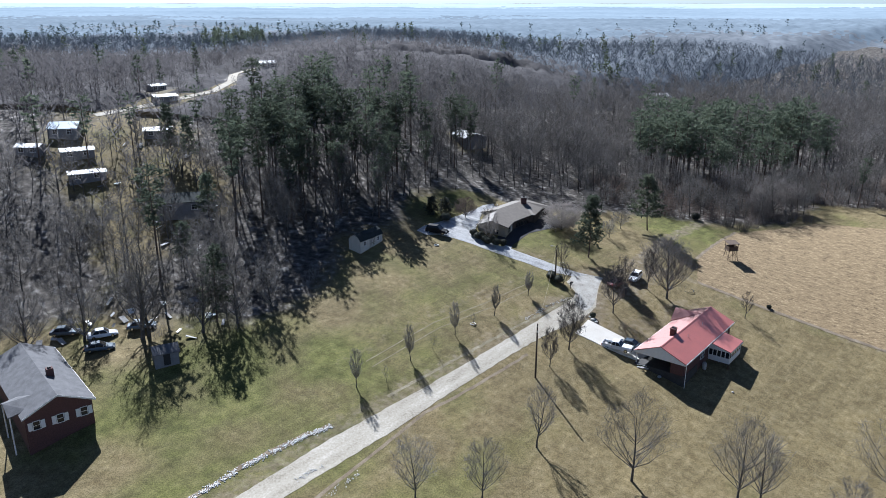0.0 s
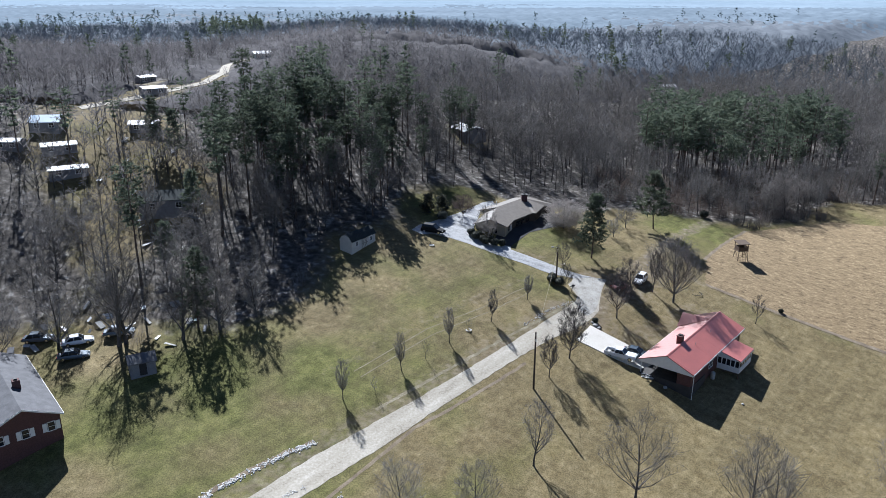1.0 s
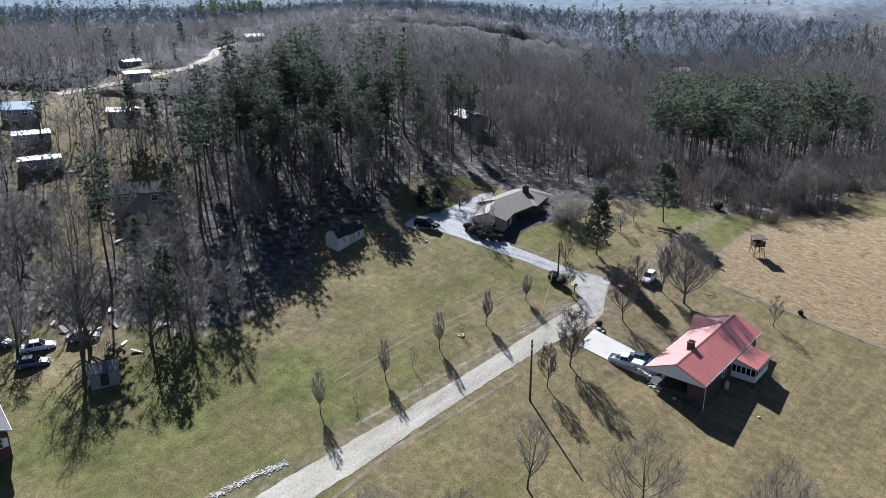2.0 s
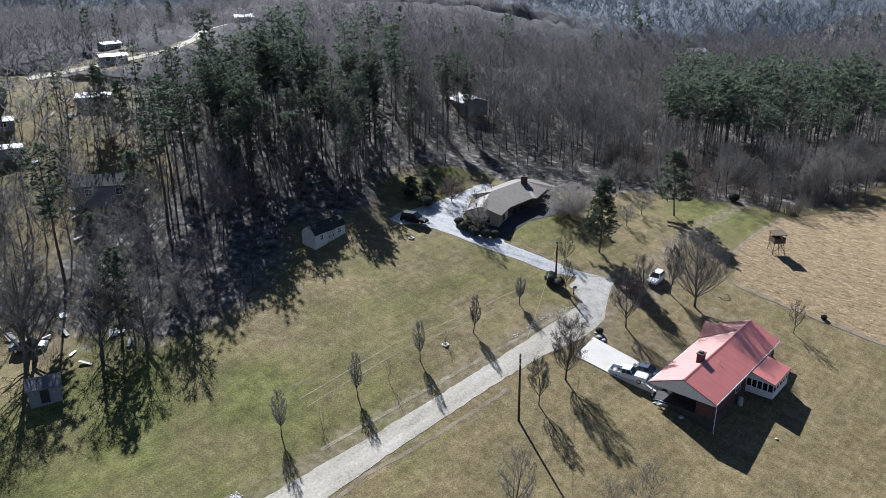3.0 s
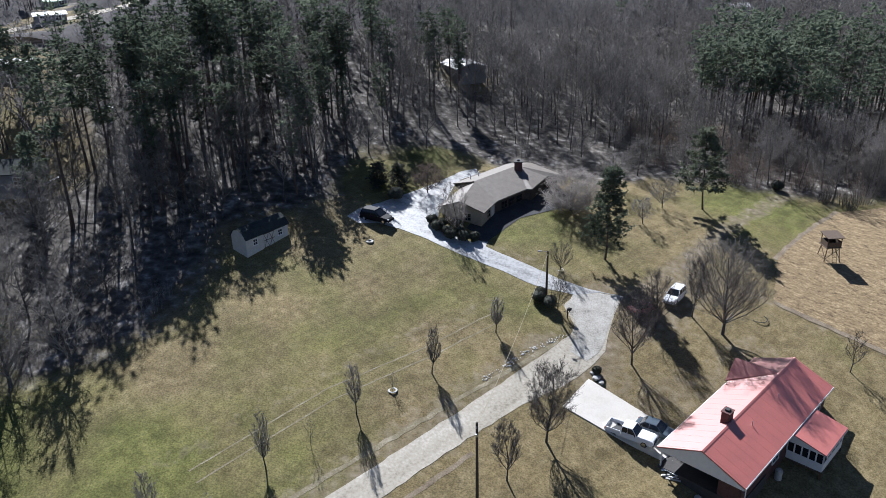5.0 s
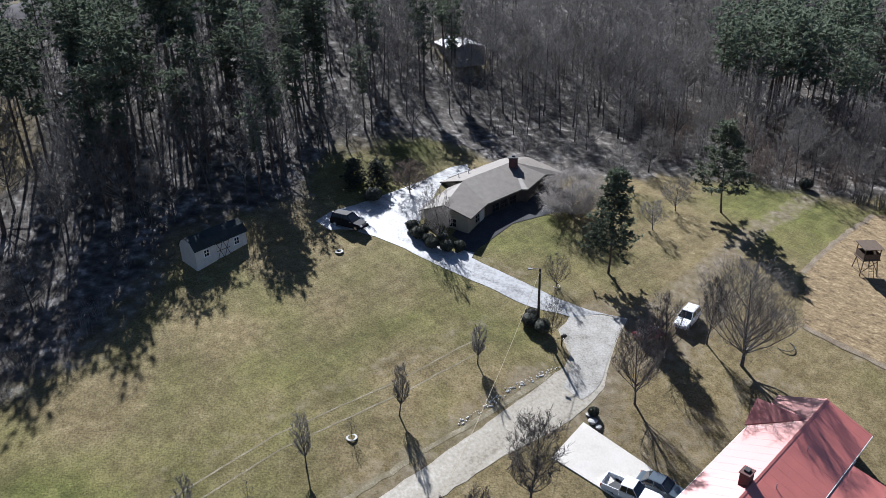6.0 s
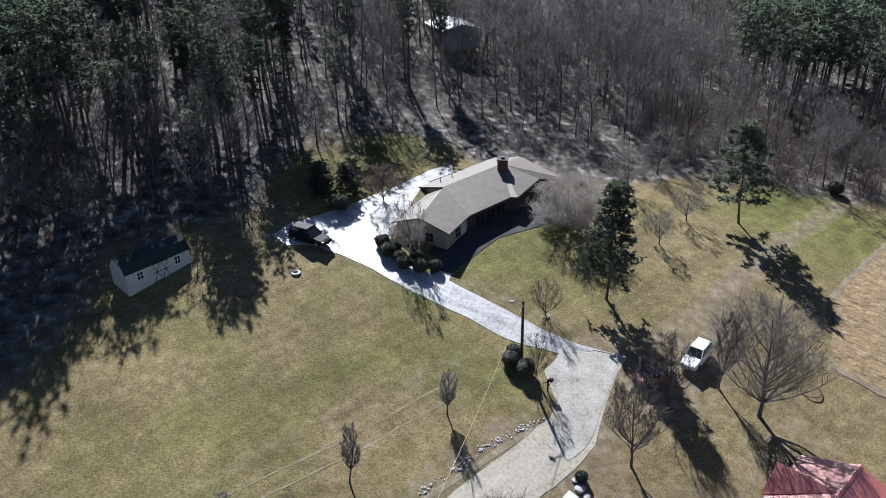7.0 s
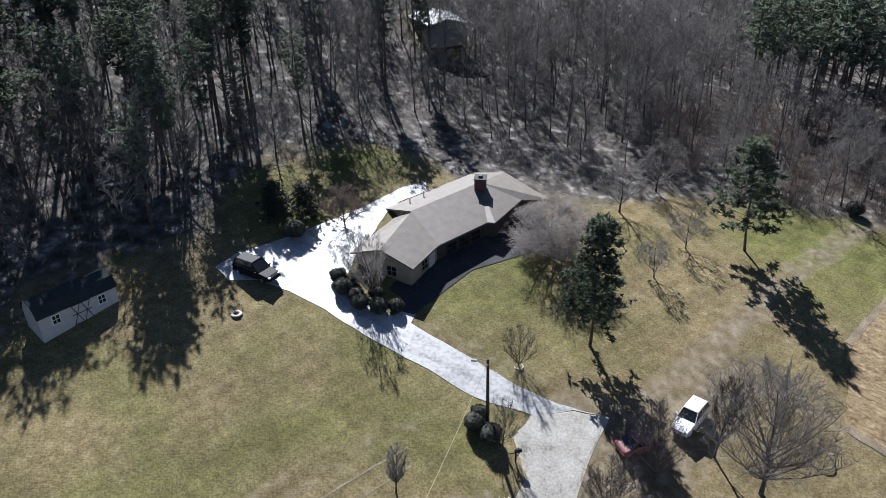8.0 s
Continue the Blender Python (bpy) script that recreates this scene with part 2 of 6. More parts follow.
def edge_distance(poly, x, y):
    x, y = np.asarray(x, float), np.asarray(y, float)
    d = np.full(x.shape, 1e9)
    for (x0, y0), (x1, y1) in zip(poly, poly[1:] + poly[:1]):
        dx, dy = x1 - x0, y1 - y0
        k = np.clip(((x - x0) * dx + (y - y0) * dy) / (dx * dx + dy * dy), 0, 1)
        d = np.minimum(d, np.hypot(x - x0 - k * dx, y - y0 - k * dy))
    return d


def mesh_object(name, v, f, mat, smooth=False):
    me = bpy.data.meshes.new(name)
    me.from_pydata(v, [], f)
    me.materials.append(mat)
    if smooth:
        me.polygons.foreach_set("use_smooth", [True] * len(me.polygons))
    return new(name, me)


def spread(a, b, step, far):
    """Even steps from a to b, then ever longer ones out to far."""
    mid = list(np.arange(a, b + 0.01, step))
    out, s, p = [], step, b
    while p < far:
        s *= 1.22
        p += s
        out.append(p)
    low, s, p = [], step, a
    while p > -far:
        s *= 1.22
        p -= s
        low.append(p)
    return np.array(low[::-1] + mid + out)


# open yards among the western trees: x, y, radius, share of open grass
YARDS = [(-58, 122, 9, 0.35), (-40, 124, 7, 0.35), (-60, 140, 8, 0.5), (-50, 157, 8, 0.55), (-62, 158, 9, 0.6), (-74, 162, 10, 0.5), (-80, 172, 9, 0.45), (-66, 178, 8, 0.6), (-75, 203, 8, 0.8), (-60, 214, 6, 0.7),
         (-62, 245, 8, 0.7), (-92, 190, 10, 0.5), (-3, 166, 6, 0.75), (5, 174, 5, 0.7), (7, 212, 6, 0.7), (44, 205, 9, 0.4), (60, 222, 8, 0.4), (20, 179, 6, -0.5), (30, 181, 6, -0.5), (38, 184, 6, -0.4)]
# worn lines on the ground: points, half-width, strength
WORN = [([(-40, 66), (-23, 82.5), (-11.6, 95.2), (-0.5, 106), (9, 116.5), (15.5, 124), (22.5, 131.8)], 3.0, 0.42),
        ([(26.5, 131), (28.6, 137), (30, 142.5)], 3.6, 0.5),
        ([(31.5, 142.6), (36, 147.2), (43.6, 156.6), (51.6, 167.3), (60.1, 177), (68, 186)], 1.5, 0.5),
        ([(30, 138), (35, 140), (39, 146), (42, 150)], 3.6, 0.45),
        ([(25, 146), (16, 149), (5, 153)], 1.6, 0.3),
        ([(44, 152), (52, 147.6), (68, 137.8), (100, 116.5)], 1.1, 0.42),
        ([(27, 128), (33, 126), (42, 130), (46, 136)], 4.0, 0.33),
        ([(-16, 108), (-6, 119), (6, 130), (16, 139)], 1.2, 0.26)]


def build_ground():
    xs, ys = spread(-70, 110, 1.25, 4400), spread(60, 210, 1.25, 4400)
    X, Y = np.meshgrid(xs, ys)
    Z = ground_z(X, Y)
    nx, ny = len(xs), len(ys)
    v = np.stack([X, Y, Z], -1).reshape(-1, 3)
    i = (np.arange(ny - 1)[:, None] * nx + np.arange(nx - 1)[None]).ravel()
    f = np.stack([i, i + 1, i + 1 + nx, i + nx], -1)
    g = mesh_object("ground", v.tolist(), f.tolist(), ground_material(), True)
    d = edge_distance(CLEARING, v[:, 0], v[:, 1]) * np.where(inside(CLEARING, v[:, 0], v[:, 1]), -1, 1)
    woods = np.clip(0.5 + d / 14.0, 0, 1)
    for cx, cy, r, k in YARDS:
        woods = woods - k * np.exp(-((v[:, 0] - cx) ** 2 + (v[:, 1] - cy) ** 2) / (2 * r * r))
    g.data.attributes.new("woods", "FLOAT", "POINT").data.foreach_set("value", np.clip(woods, 0, 1))
    lush = np.full(len(v), 0.0)
    for cx, cy, r, k in ((-34, 104, 12, 1.1), (-22, 92, 18, 0.75), (-20, 107, 7, 0.9), (20, 154, 7, 0.7), (56, 177, 9, 0.8), (12, 143, 8, 0.6), (-4, 108, 8, 0.35), (-14, 118, 9, 0.4), (-2, 164, 6, 0.9), (4, 173, 5, 0.9), (-7, 162, 4, 0.8), (30, 160, 9, 0.35)):
        lush = np.maximum(lush, k * np.exp(-((v[:, 0] - cx) ** 2 + (v[:, 1] - cy) ** 2) / (2 * r * r)))
    for cx, cy, r, k in ((42, 95, 26, 0.3), (56, 124, 18, 0.25), (36, 134, 8, 0.5), (44, 148, 9, 0.3)):
        lush = lush - k * np.exp(-((v[:, 0] - cx) ** 2 + (v[:, 1] - cy) ** 2) / (2 * r * r))
    g.data.attributes.new("lush", "FLOAT", "POINT").data.foreach_set("value", lush)
    worn = np.zeros(len(v))
    for line, w, k in WORN:
        dl = np.full(len(v), 1e9)
        for (x0, y0), (x1, y1) in zip(line, line[1:]):
            dx, dy = x1 - x0, y1 - y0
            q = np.clip(((v[:, 0] - x0) * dx + (v[:, 1] - y0) * dy) / (dx * dx + dy * dy), 0, 1)
            dl = np.minimum(dl, np.hypot(v[:, 0] - x0 - q * dx, v[:, 1] - y0 - q * dy))
        worn = np.maximum(worn, k * np.clip(1.6 - dl / w, 0, 1))
    g.data.attributes.new("worn", "FLOAT", "POINT").data.foreach_set("value", worn)
    return tagged(g, "hilly ground of tan winter grass and leaf litter", "ground", kind="structure")


build_ground()


def wavy(poly, step=1.0, amp=0.18, seed=0.0):
    """The outline with points every step, pushed in and out a little."""
    out = []
    for (x0, y0), (x1, y1) in zip(poly, poly[1:] + poly[:1]):
        n = max(1, int(math.hypot(x1 - x0, y1 - y0) / step))
        for k in range(n):
            x, y = x0 + (x1 - x0) * k / n, y0 + (y1 - y0) * k / n
            out.append((x + amp * noise.noise((x * 0.7, y * 0.7, seed)), y + amp * noise.noise((x * 0.7, y * 0.7, seed + 9))))
    return out


def draped(name, poly, lift, mat, label, res=2.0, category="", amp=0.18, thick=0.0):
    """A patch of the outline poly, laid over the ground."""
    bm = bmesh.new()
    pts = wavy(poly, 1.0, amp) if amp else poly
    bm.faces.new([bm.verts.new((x, y, 0)) for x, y in pts])
    bmesh.ops.triangulate(bm, faces=bm.faces[:])
    for ax in (0, 1):
        a, b = min(p[ax] for p in pts), max(p[ax] for p in pts)
        for k in np.arange(a + res, b, res):
            bmesh.ops.bisect_plane(bm, geom=bm.verts[:] + bm.edges[:] + bm.faces[:], plane_co=(k, k, 0), plane_no=(1 - ax, ax, 0))
    for q in bm.verts:
        q.co.z = gz(q.co.x, q.co.y) + lift
    bmesh.ops.recalc_face_normals(bm, faces=bm.faces[:])
    for fc in bm.faces:
        fc.smooth = thick == 0
        if fc.normal.z < 0:
            fc.normal_flip()
    if thick:
        ext = bmesh.ops.extrude_face_region(bm, geom=bm.faces[:])
        for q in [e for e in ext["geom"] if isinstance(e, bmesh.types.BMVert)]:
            q.co.z -= thick
        bmesh.ops.recalc_face_normals(bm, faces=bm.faces[:])
    me = bpy.data.meshes.new(name)
    bm.to_mesh(me)
    bm.free()
    me.materials.append(mat)
    return tagged(new(name, me), label, category or name.replace("_", " "), kind="structure")


draped("road", [(-60, 40), (-25.6, 80.3), (-15.4, 91.6), (-3.2, 103.6), (4.6, 111.9), (11.2, 119.1), (16.6, 125.2), (22.0, 131.6), (24.6, 134.6), (25.2, 136.4), (24.6, 138.2), (24.0, 139.9), (25.6, 142.4),
                (28.8, 143.6), (31.9, 143.6), (30.7, 141.0), (29.4, 136.6), (28.6, 132.9), (26.6, 129.8), (23.6, 126.6), (18.8, 122.6), (13.4, 117.0), (7.9, 111.0), (2.1, 104.6), (-6.4, 94.8), (-20.5, 79.8), (-53, 40)],
       0.03, M_ROAD, "pale worn asphalt lane across the field", category="road", thick=0.3)
draped("driveway", [(25.7, 142.3), (20.6, 142.9), (16.4, 144.8), (12.1, 146.4), (8.2, 148.2), (4.9, 149.9), (2.3, 150.8), (-0.7, 151.6), (-3.5, 151.0), (-5.4, 152.3), (-4.2, 154.6), (-1.5, 157.0), (1.0, 159.6), (4.0, 163.0), (6.4, 166.2), (9.5, 171.0),
                    (11.6, 172.6), (11.9, 171.2), (12.4, 171.2), (9.4, 167.6), (8.6, 165.4), (7.9, 160.5), (7.0, 157.2), (7.0, 153.4), (10.4, 150.8), (12.3, 150.2), (13.2, 151.2), (14.2, 150.9), (14.0, 149.7), (16.2, 148.6), (20.4, 146.8), (24.0, 145.0), (27.6, 144.0), (31.6, 143.65), (28.8, 143.7)],
       0.04, M_DRIVE, "wet pale concrete driveway shining in the sun", category="driveway", thick=0.3)
draped("gravel_apron", [(24.2, 139.9), (25.4, 142.2), (28.8, 143.5), (31.4, 143.4), (30.4, 140.6), (29.2, 136.6), (28.3, 133.2), (26.2, 130.6), (24.4, 132.0), (25.2, 134.2), (25.7, 136.2), (25.1, 138.0)], 0.055, M_GRAVEL, "pale gravel apron where the lane meets the driveway", category="gravel", amp=0.35)
# near-black colour and outline paint the tan house's shadow on the ground
M_TERRACESHADE = material("house_shadow_terrace", [(0.02, 0.02, 0.022), (0.035, 0.035, 0.038), (0.05, 0.05, 0.052)], 0.5, 0.9, fine=4)
draped("terrace", [(13.0, 150.9), (14.1, 150.8), (18.6, 158.4), (25.2, 163.8), (27.0, 167.6), (24.0, 170.2), (22.5, 169.4), (20.3, 164.4), (19.3, 164.3), (15.1, 158.9), (13.3, 154.5), (11.6, 154.8), (11.2, 153.4), (12.6, 152.6)], 0.05, M_TERRACESHADE, "terrace in front of the tan house, coloured dark as the house's shadow", category="terrace", amp=0.05)
draped("parking_slab", [(26.3, 128.1), (23.2, 123.5), (33.4, 118.9), (36.4, 121.4), (31.9, 124.9)], 0.1, M_SLAB, "clean white concrete parking slab beside the house", category="slab", amp=0, thick=0.4)
draped("field", [(52.2, 147.8), (58, 144.2), (68, 138.0), (82, 128.8), (120, 104), (190, 150), (150, 190), (110, 180), (93, 184), (70.0, 175.5), (62, 167), (55.6, 158.4)], 0.04, M_FIELD,
       "tan stubble of a harvested crop field", category="field", res=3.0, amp=0.5)


# ---- things: helpers ----
def part(name, bm, mat, parent, label=""):
    """Links a bmesh as one mesh under a thing or a part."""
    bmesh.ops.recalc_face_normals(bm, faces=bm.faces[:])
    me = bpy.data.meshes.new(name)
    bm.to_mesh(me)
    bm.free()
    me.materials.append(mat)
    o = new(name, me)
    o.parent = parent
    return tagged(o, label) if label else o


def thing(name, x, y, z, rz, label, category, group=""):
    e = new(name)
    e.empty_display_size = 0.5
    e.matrix_basis = pose(x, y, z, 0, 0, rz)
    return tagged(e, label, category, group)


def box(x0, x1, y0, y1, z0, z1, bev=0.0, bm=None):
    bm = bm or bmesh.new()
    g = bmesh.ops.create_cube(bm, size=1, matrix=Matrix.Translation(((x0 + x1) / 2, (y0 + y1) / 2, (z0 + z1) / 2)) @ Matrix.Diagonal((x1 - x0, y1 - y0, z1 - z0, 1)))
    if bev:
        bmesh.ops.bevel(bm, geom=list({e for v in g["verts"] for e in v.link_edges}), offset=bev, segments=2, affect="EDGES")
    return bm


def hull(pts, bm=None):
    bm = bm or bmesh.new()
    vs = [bm.verts.new(p) for p in pts]
    r = bmesh.ops.convex_hull(bm, input=vs)
    bmesh.ops.delete(bm, geom=[e for e in r["geom_interior"] if isinstance(e, bmesh.types.BMVert)], context="VERTS")
    return bm


def cyl(x, y, z0, z1, r0, r1=None, n=12, bm=None, axis="z"):
    bm = bm or bmesh.new()
    m = Matrix.Translation((x, y, (z0 + z1) / 2))
    if axis == "y":
        m = Matrix.Translation((x, (z0 + z1) / 2, y)) @ Matrix.Rotation(radians(90), 4, "X")
    bmesh.ops.create_cone(bm, cap_ends=True, segments=n, radius1=r0, radius2=r0 if r1 is None else r1, depth=abs(z1 - z0), matrix=m)
    return bm


def slab_quad(pts, t):
    """A roof plane of thickness t below the four or three points."""
    return hull([tuple(p) for p in pts] + [(p[0], p[1], p[2] - t) for p in pts])


def beam(a, b, r, n=6, bm=None):
    bm = bm or bmesh.new()
    a, b = Vector(a), Vector(b)
    d = b - a
    bmesh.ops.create_cone(bm, cap_ends=True, segments=n, radius1=r, radius2=r, depth=d.length, matrix=Matrix.Translation((a + b) / 2) @ d.to_track_quat("Z", "Y").to_matrix().to_4x4())
    return bm


# ---- trees ----
class Shape:
    """Gathers vertices and faces of one mesh."""

    def __init__(self):
        self.v, self.f = [], []

    def tube(self, path, radii, n=5, cap=True):
        base = len(self.v)
        for k, (p, r) in enumerate(zip(path, radii)):
            d = (path[min(k + 1, len(path) - 1)] - path[max(k - 1, 0)]).normalized()
            a = d.orthogonal().normalized()
            b = d.cross(a)
            for j in range(n):
                w = 2 * math.pi * j / n
                self.v.append(p + (a * math.cos(w) + b * math.sin(w)) * r)
        for k in range(len(path) - 1):
            for j in range(n):
                i, i2 = base + k * n + j, base + k * n + (j + 1) % n
                self.f.append((i, i2, i2 + n, i + n))
        if cap:
            self.f.append(tuple(base + (len(path) - 1) * n + j for j in range(n)))

    def spike(self, p, q, r):
        """A thin three-sided twig from p that ends in a point at q."""
        d = (q - p).normalized()
        a = d.orthogonal().normalized() * r
        b = d.cross(a)
        i = len(self.v)
        self.v += [p + a, p - a * 0.5 + b * 0.87, p - a * 0.5 - b * 0.87, q]
        self.f += [(i, i + 1, i + 3), (i + 1, i + 2, i + 3), (i + 2, i, i + 3)]

    def blade(self, p, q, r, rng):
        """A very thin flat twig from p that ends in a point at q."""
        d = (q - p).normalized()
        a = d.orthogonal().normalized() * r
        a.rotate(Matrix.Rotation(rng.uniform(0, 6.28), 3, d))
        i = len(self.v)
        self.v += [p + a, p - a, q]
        self.f.append((i, i + 1, i + 2))

    def tuft(self, c, size, n, rng, flat=0.6):
        """A loose clump of pointed sprays round c."""
        for _ in range(n):
            d = Vector((rng.gauss(0, 1), rng.gauss(0, 1), rng.gauss(0.15, flat))).normalized()
            o = d.orthogonal().normalized()
            o.rotate(Matrix.Rotation(rng.uniform(0, 6.28), 3, d))
            i = len(self.v)
            s = size * rng.uniform(0.6, 1.25)
            self.v += [c - d * s * 0.25 + o * s * 0.2, c - d * s * 0.25 - o * s * 0.2, c + d * s]
            self.f.append((i, i + 1, i + 2))

    def data(self, name, mat, smooth=False):
        me = bpy.data.meshes.new(name)
        me.from_pydata([tuple(p) for p in self.v], [], self.f)
        me.materials.append(mat)
        return me


def rand_dir(rng, up, spread_):
    a = rng.uniform(0, 6.283)
    return Vector((math.cos(a) * spread_, math.sin(a) * spread_, up)).normalized()


def bare_tree(seed, h, width, fork=0.25, limbs=9, subs=6, twigs=6, upright=0.9, r0=None, twig_r=0.012, droop=0.0, lite=False, low=0.45):
    """Trunk shape and crown shape of a leafless tree of height h."""
    rng = random.Random(seed)
    tr, cr = Shape(), Shape()
    r0 = r0 or h * 0.016
    top = h * (0.62 if limbs else 0.9)
    path, p, d = [Vector((0, 0, -0.4))], Vector((0, 0, -0.4)), Vector((rng.gauss(0, 0.04), rng.gauss(0, 0.04), 1)).normalized()
    n = 6
    for k in range(n):
        p = p + d * (top + 0.4) / n
        path.append(p.copy())
        d = (d + Vector((rng.gauss(0, 0.07), rng.gauss(0, 0.07), 0.12))).normalized()
    radii = [r0 * (1.25 if k == 0 else 1 - 0.72 * k / n) for k in range(n + 1)]
    if lite:
        tr.tube([path[0], path[3], path[6]], [radii[0], radii[3], radii[6]], 4, False)
    else:
        tr.tube(path, radii, 7)

    def along(t):
        s = t * n
        k = min(int(s), n - 1)
        return path[k].lerp(path[k + 1], s - k)

    for i in range(limbs):
        t = fork / 0.62 + (1 - fork / 0.62) * (i + rng.uniform(0, 0.8)) / limbs
        t = min(max(t, 0.1), 1.0)
        q = along(t)
        a = i * 2.4 + rng.uniform(-0.5, 0.5)
        reach = width * 0.5 * rng.uniform(0.75, 1.1) * (1.15 - 0.55 * t)
        rise = (h - q.z) * rng.uniform(low, 1.0) * upright
        end = q + Vector((math.cos(a) * reach, math.sin(a) * reach, rise))
        mid = q.lerp(end, 0.45) + Vector((math.cos(a) * reach * 0.12, math.sin(a) * reach * 0.12, -rise * 0.06))
        rl = r0 * 0.42 * (1 - 0.4 * t)
        lp = [q, mid, q.lerp(end, 0.75) + Vector((rng.gauss(0, 0.02) * h, rng.gauss(0, 0.02) * h, 0)), end]
        if lite:
            cr.spike(q, end, max(rl, twig_r * 1.6))
        else:
            cr.tube(lp, [rl, rl * 0.62, rl * 0.35, rl * 0.1], 4, False)
        ll = (end - q).length
        for j in range(subs):
            u = 0.14 + 0.84 * (j + rng.random()) / subs
            k = min(int(u * 3), 2)
            s0 = lp[k].lerp(lp[k + 1], u * 3 - k)
            dd = ((end - q).normalized() * 1.1 + rand_dir(rng, 0.65 * upright - 2 * droop, 0.75)).normalized()
            sl = ll * rng.uniform(0.22, 0.42) * (1.15 - 0.5 * u)
            s1 = s0 + dd * sl
            cr.spike(s0, s1, max(rl * 0.3, twig_r * 1.4))
            for w in range(twigs):
                z = rng.uniform(0.2, 0.95)
                t0 = s0.lerp(s1, z)
                td = (dd * 0.9 + rand_dir(rng, 0.45 * upright - 2 * droop, 0.7)).normalized()
                t1 = t0 + td * sl * rng.uniform(0.3, 0.65)
                cr.spike(t0, t1, twig_r)
                if twigs > 5:
                    m = t0.lerp(t1, 0.5)
                    cr.spike(m, m + (td + rand_dir(rng, 0.2, 0.8)).normalized() * sl * 0.25, twig_r * 0.8)
    return tr, cr


def round_tree(seed, h, width, fork=0.3, limbs=12, subs=8, twigs=6, r0=None, twig_r=0.02, lite=False, up=0.3, base=-0.35, steep=1.0, hang=0.0):
    """Trunk shape and crown shape of a leafless tree whose twigs fill a rounded crown."""
    rng = random.Random(seed)
    tr, cr = Shape(), Shape()
    r0 = r0 or h * 0.013
    top, n = h * 0.78, 6
    path, p = [Vector((0, 0, -0.4))], Vector((0, 0, -0.4))
    d = Vector((rng.gauss(0, 0.04), rng.gauss(0, 0.04), 1)).normalized()
    for k in range(n):
        p = p + d * (top + 0.4) / n
        path.append(p.copy())
        d = (d + Vector((rng.gauss(0, 0.06), rng.gauss(0, 0.06), 0.15))).normalized()
    radii = [r0 * (1.25 if k == 0 else 1 - 0.85 * k / n) for k in range(n + 1)]
    if lite:
        tr.tube([path[0], path[3], path[6]], [radii[0], radii[3], radii[6]], 3, False)
    else:
        tr.tube(path, radii, 7)

    def along(z):
        s = min(max((z + 0.4) / (top + 0.4), 0), 0.999) * n
        k = int(s)
        return path[k].lerp(path[k + 1], s - k), radii[k] + (radii[k + 1] - radii[k]) * (s - k)

    c = Vector((path[-1].x * 0.6, path[-1].y * 0.6, h * (1 + fork) / 2))
    ax = Vector((width / 2, width / 2, h * (1 - fork) / 2))
    lump = [(rng.uniform(0, 6.28), rng.uniform(0.66, 1.2)) for _ in range(6)]

    def keep_in(q):
        e = Vector(((q.x - c.x) / ax.x, (q.y - c.y) / ax.y, (q.z - c.z) / ax.z))
        lim = 1.0
        for w, g in lump:
            k = max(0, math.cos(math.atan2(e.y, e.x) - w)) ** 3
            lim += (g - 1) * k
        if e.length > lim:
            e = e * (lim * rng.uniform(0.78, 1.22) / e.length)
            return Vector((c.x + e.x * ax.x, c.y + e.y * ax.y, c.z + e.z * ax.z))
        return q

    for i in range(limbs):
        u = base + (0.98 - base) * (i + rng.random()) / limbs
        a = i * 2.4 + rng.uniform(-0.5, 0.5)
        rr = math.sqrt(max(0, 1 - u * u)) * rng.uniform(0.72, 1.0)
        end = Vector((c.x + math.cos(a) * rr * ax.x, c.y + math.sin(a) * rr * ax.y, c.z + u * ax.z * rng.uniform(0.85, 1.0)))
        flat = math.hypot(end.x - c.x, end.y - c.y)
        q, rq = along(max(h * fork * 0.85, min(end.z - flat * steep * rng.uniform(0.7, 1.2), top * 0.97)))
        rl = min(rq * 0.6, r0 * 0.45)
        out = Vector((math.cos(a), math.sin(a), 0)) * flat
        lp = [q, q.lerp(end, 0.38) + out * 0.10, q.lerp(end, 0.72) + out * 0.07 + Vector((rng.gauss(0, 0.012), rng.gauss(0, 0.012), 0)) * h, end]
        if lite:
            cr.blade(q, end, max(rl, twig_r * 1.7), rng)
        else:
            cr.tube(lp, [rl, rl * 0.6, rl * 0.32, rl * 0.08], 4, False)
        ll = (end - q).length
        ld = (end - q).normalized()
        for j in range(subs):
            v = 0.2 + 0.8 * (j + rng.random()) / subs
            k = min(int(v * 3), 2)
            s0 = lp[k].lerp(lp[k + 1], v * 3 - k)
            iso = Vector((rng.gauss(0, 1), rng.gauss(0, 1), rng.gauss(0, 1))).normalized()
            dd = (ld * 0.7 + iso * 0.9 + Vector((0, 0, up))).normalized()
            sl = (0.18 * ll + 0.14 * width) * rng.uniform(0.6, 1.1) * (1.15 - 0.45 * v)
            s1 = keep_in(s0 + dd * sl)
            if lite:
                cr.blade(s0, s1, twig_r * 1.3, rng)
            else:
                cr.spike(s0, s1, max(rl * 0.25, twig_r * 1.3))
            for w in range(twigs):
                t0 = s0.lerp(s1, rng.uniform(0.15, 1.0))
                iso = Vector((rng.gauss(0, 1), rng.gauss(0, 1), rng.gauss(0, 1))).normalized()
                td = (dd * 0.7 + iso * 0.85 + Vector((0, 0, up - hang))).normalized()
                t1 = keep_in(t0 + td * sl * rng.uniform(0.35, 0.7))
                cr.blade(t0, t1, twig_r, rng)
                if not lite:
                    m = t0.lerp(t1, 0.5)
                    iso = Vector((rng.gauss(0, 1), rng.gauss(0, 1), rng.gauss(0, 1))).normalized()
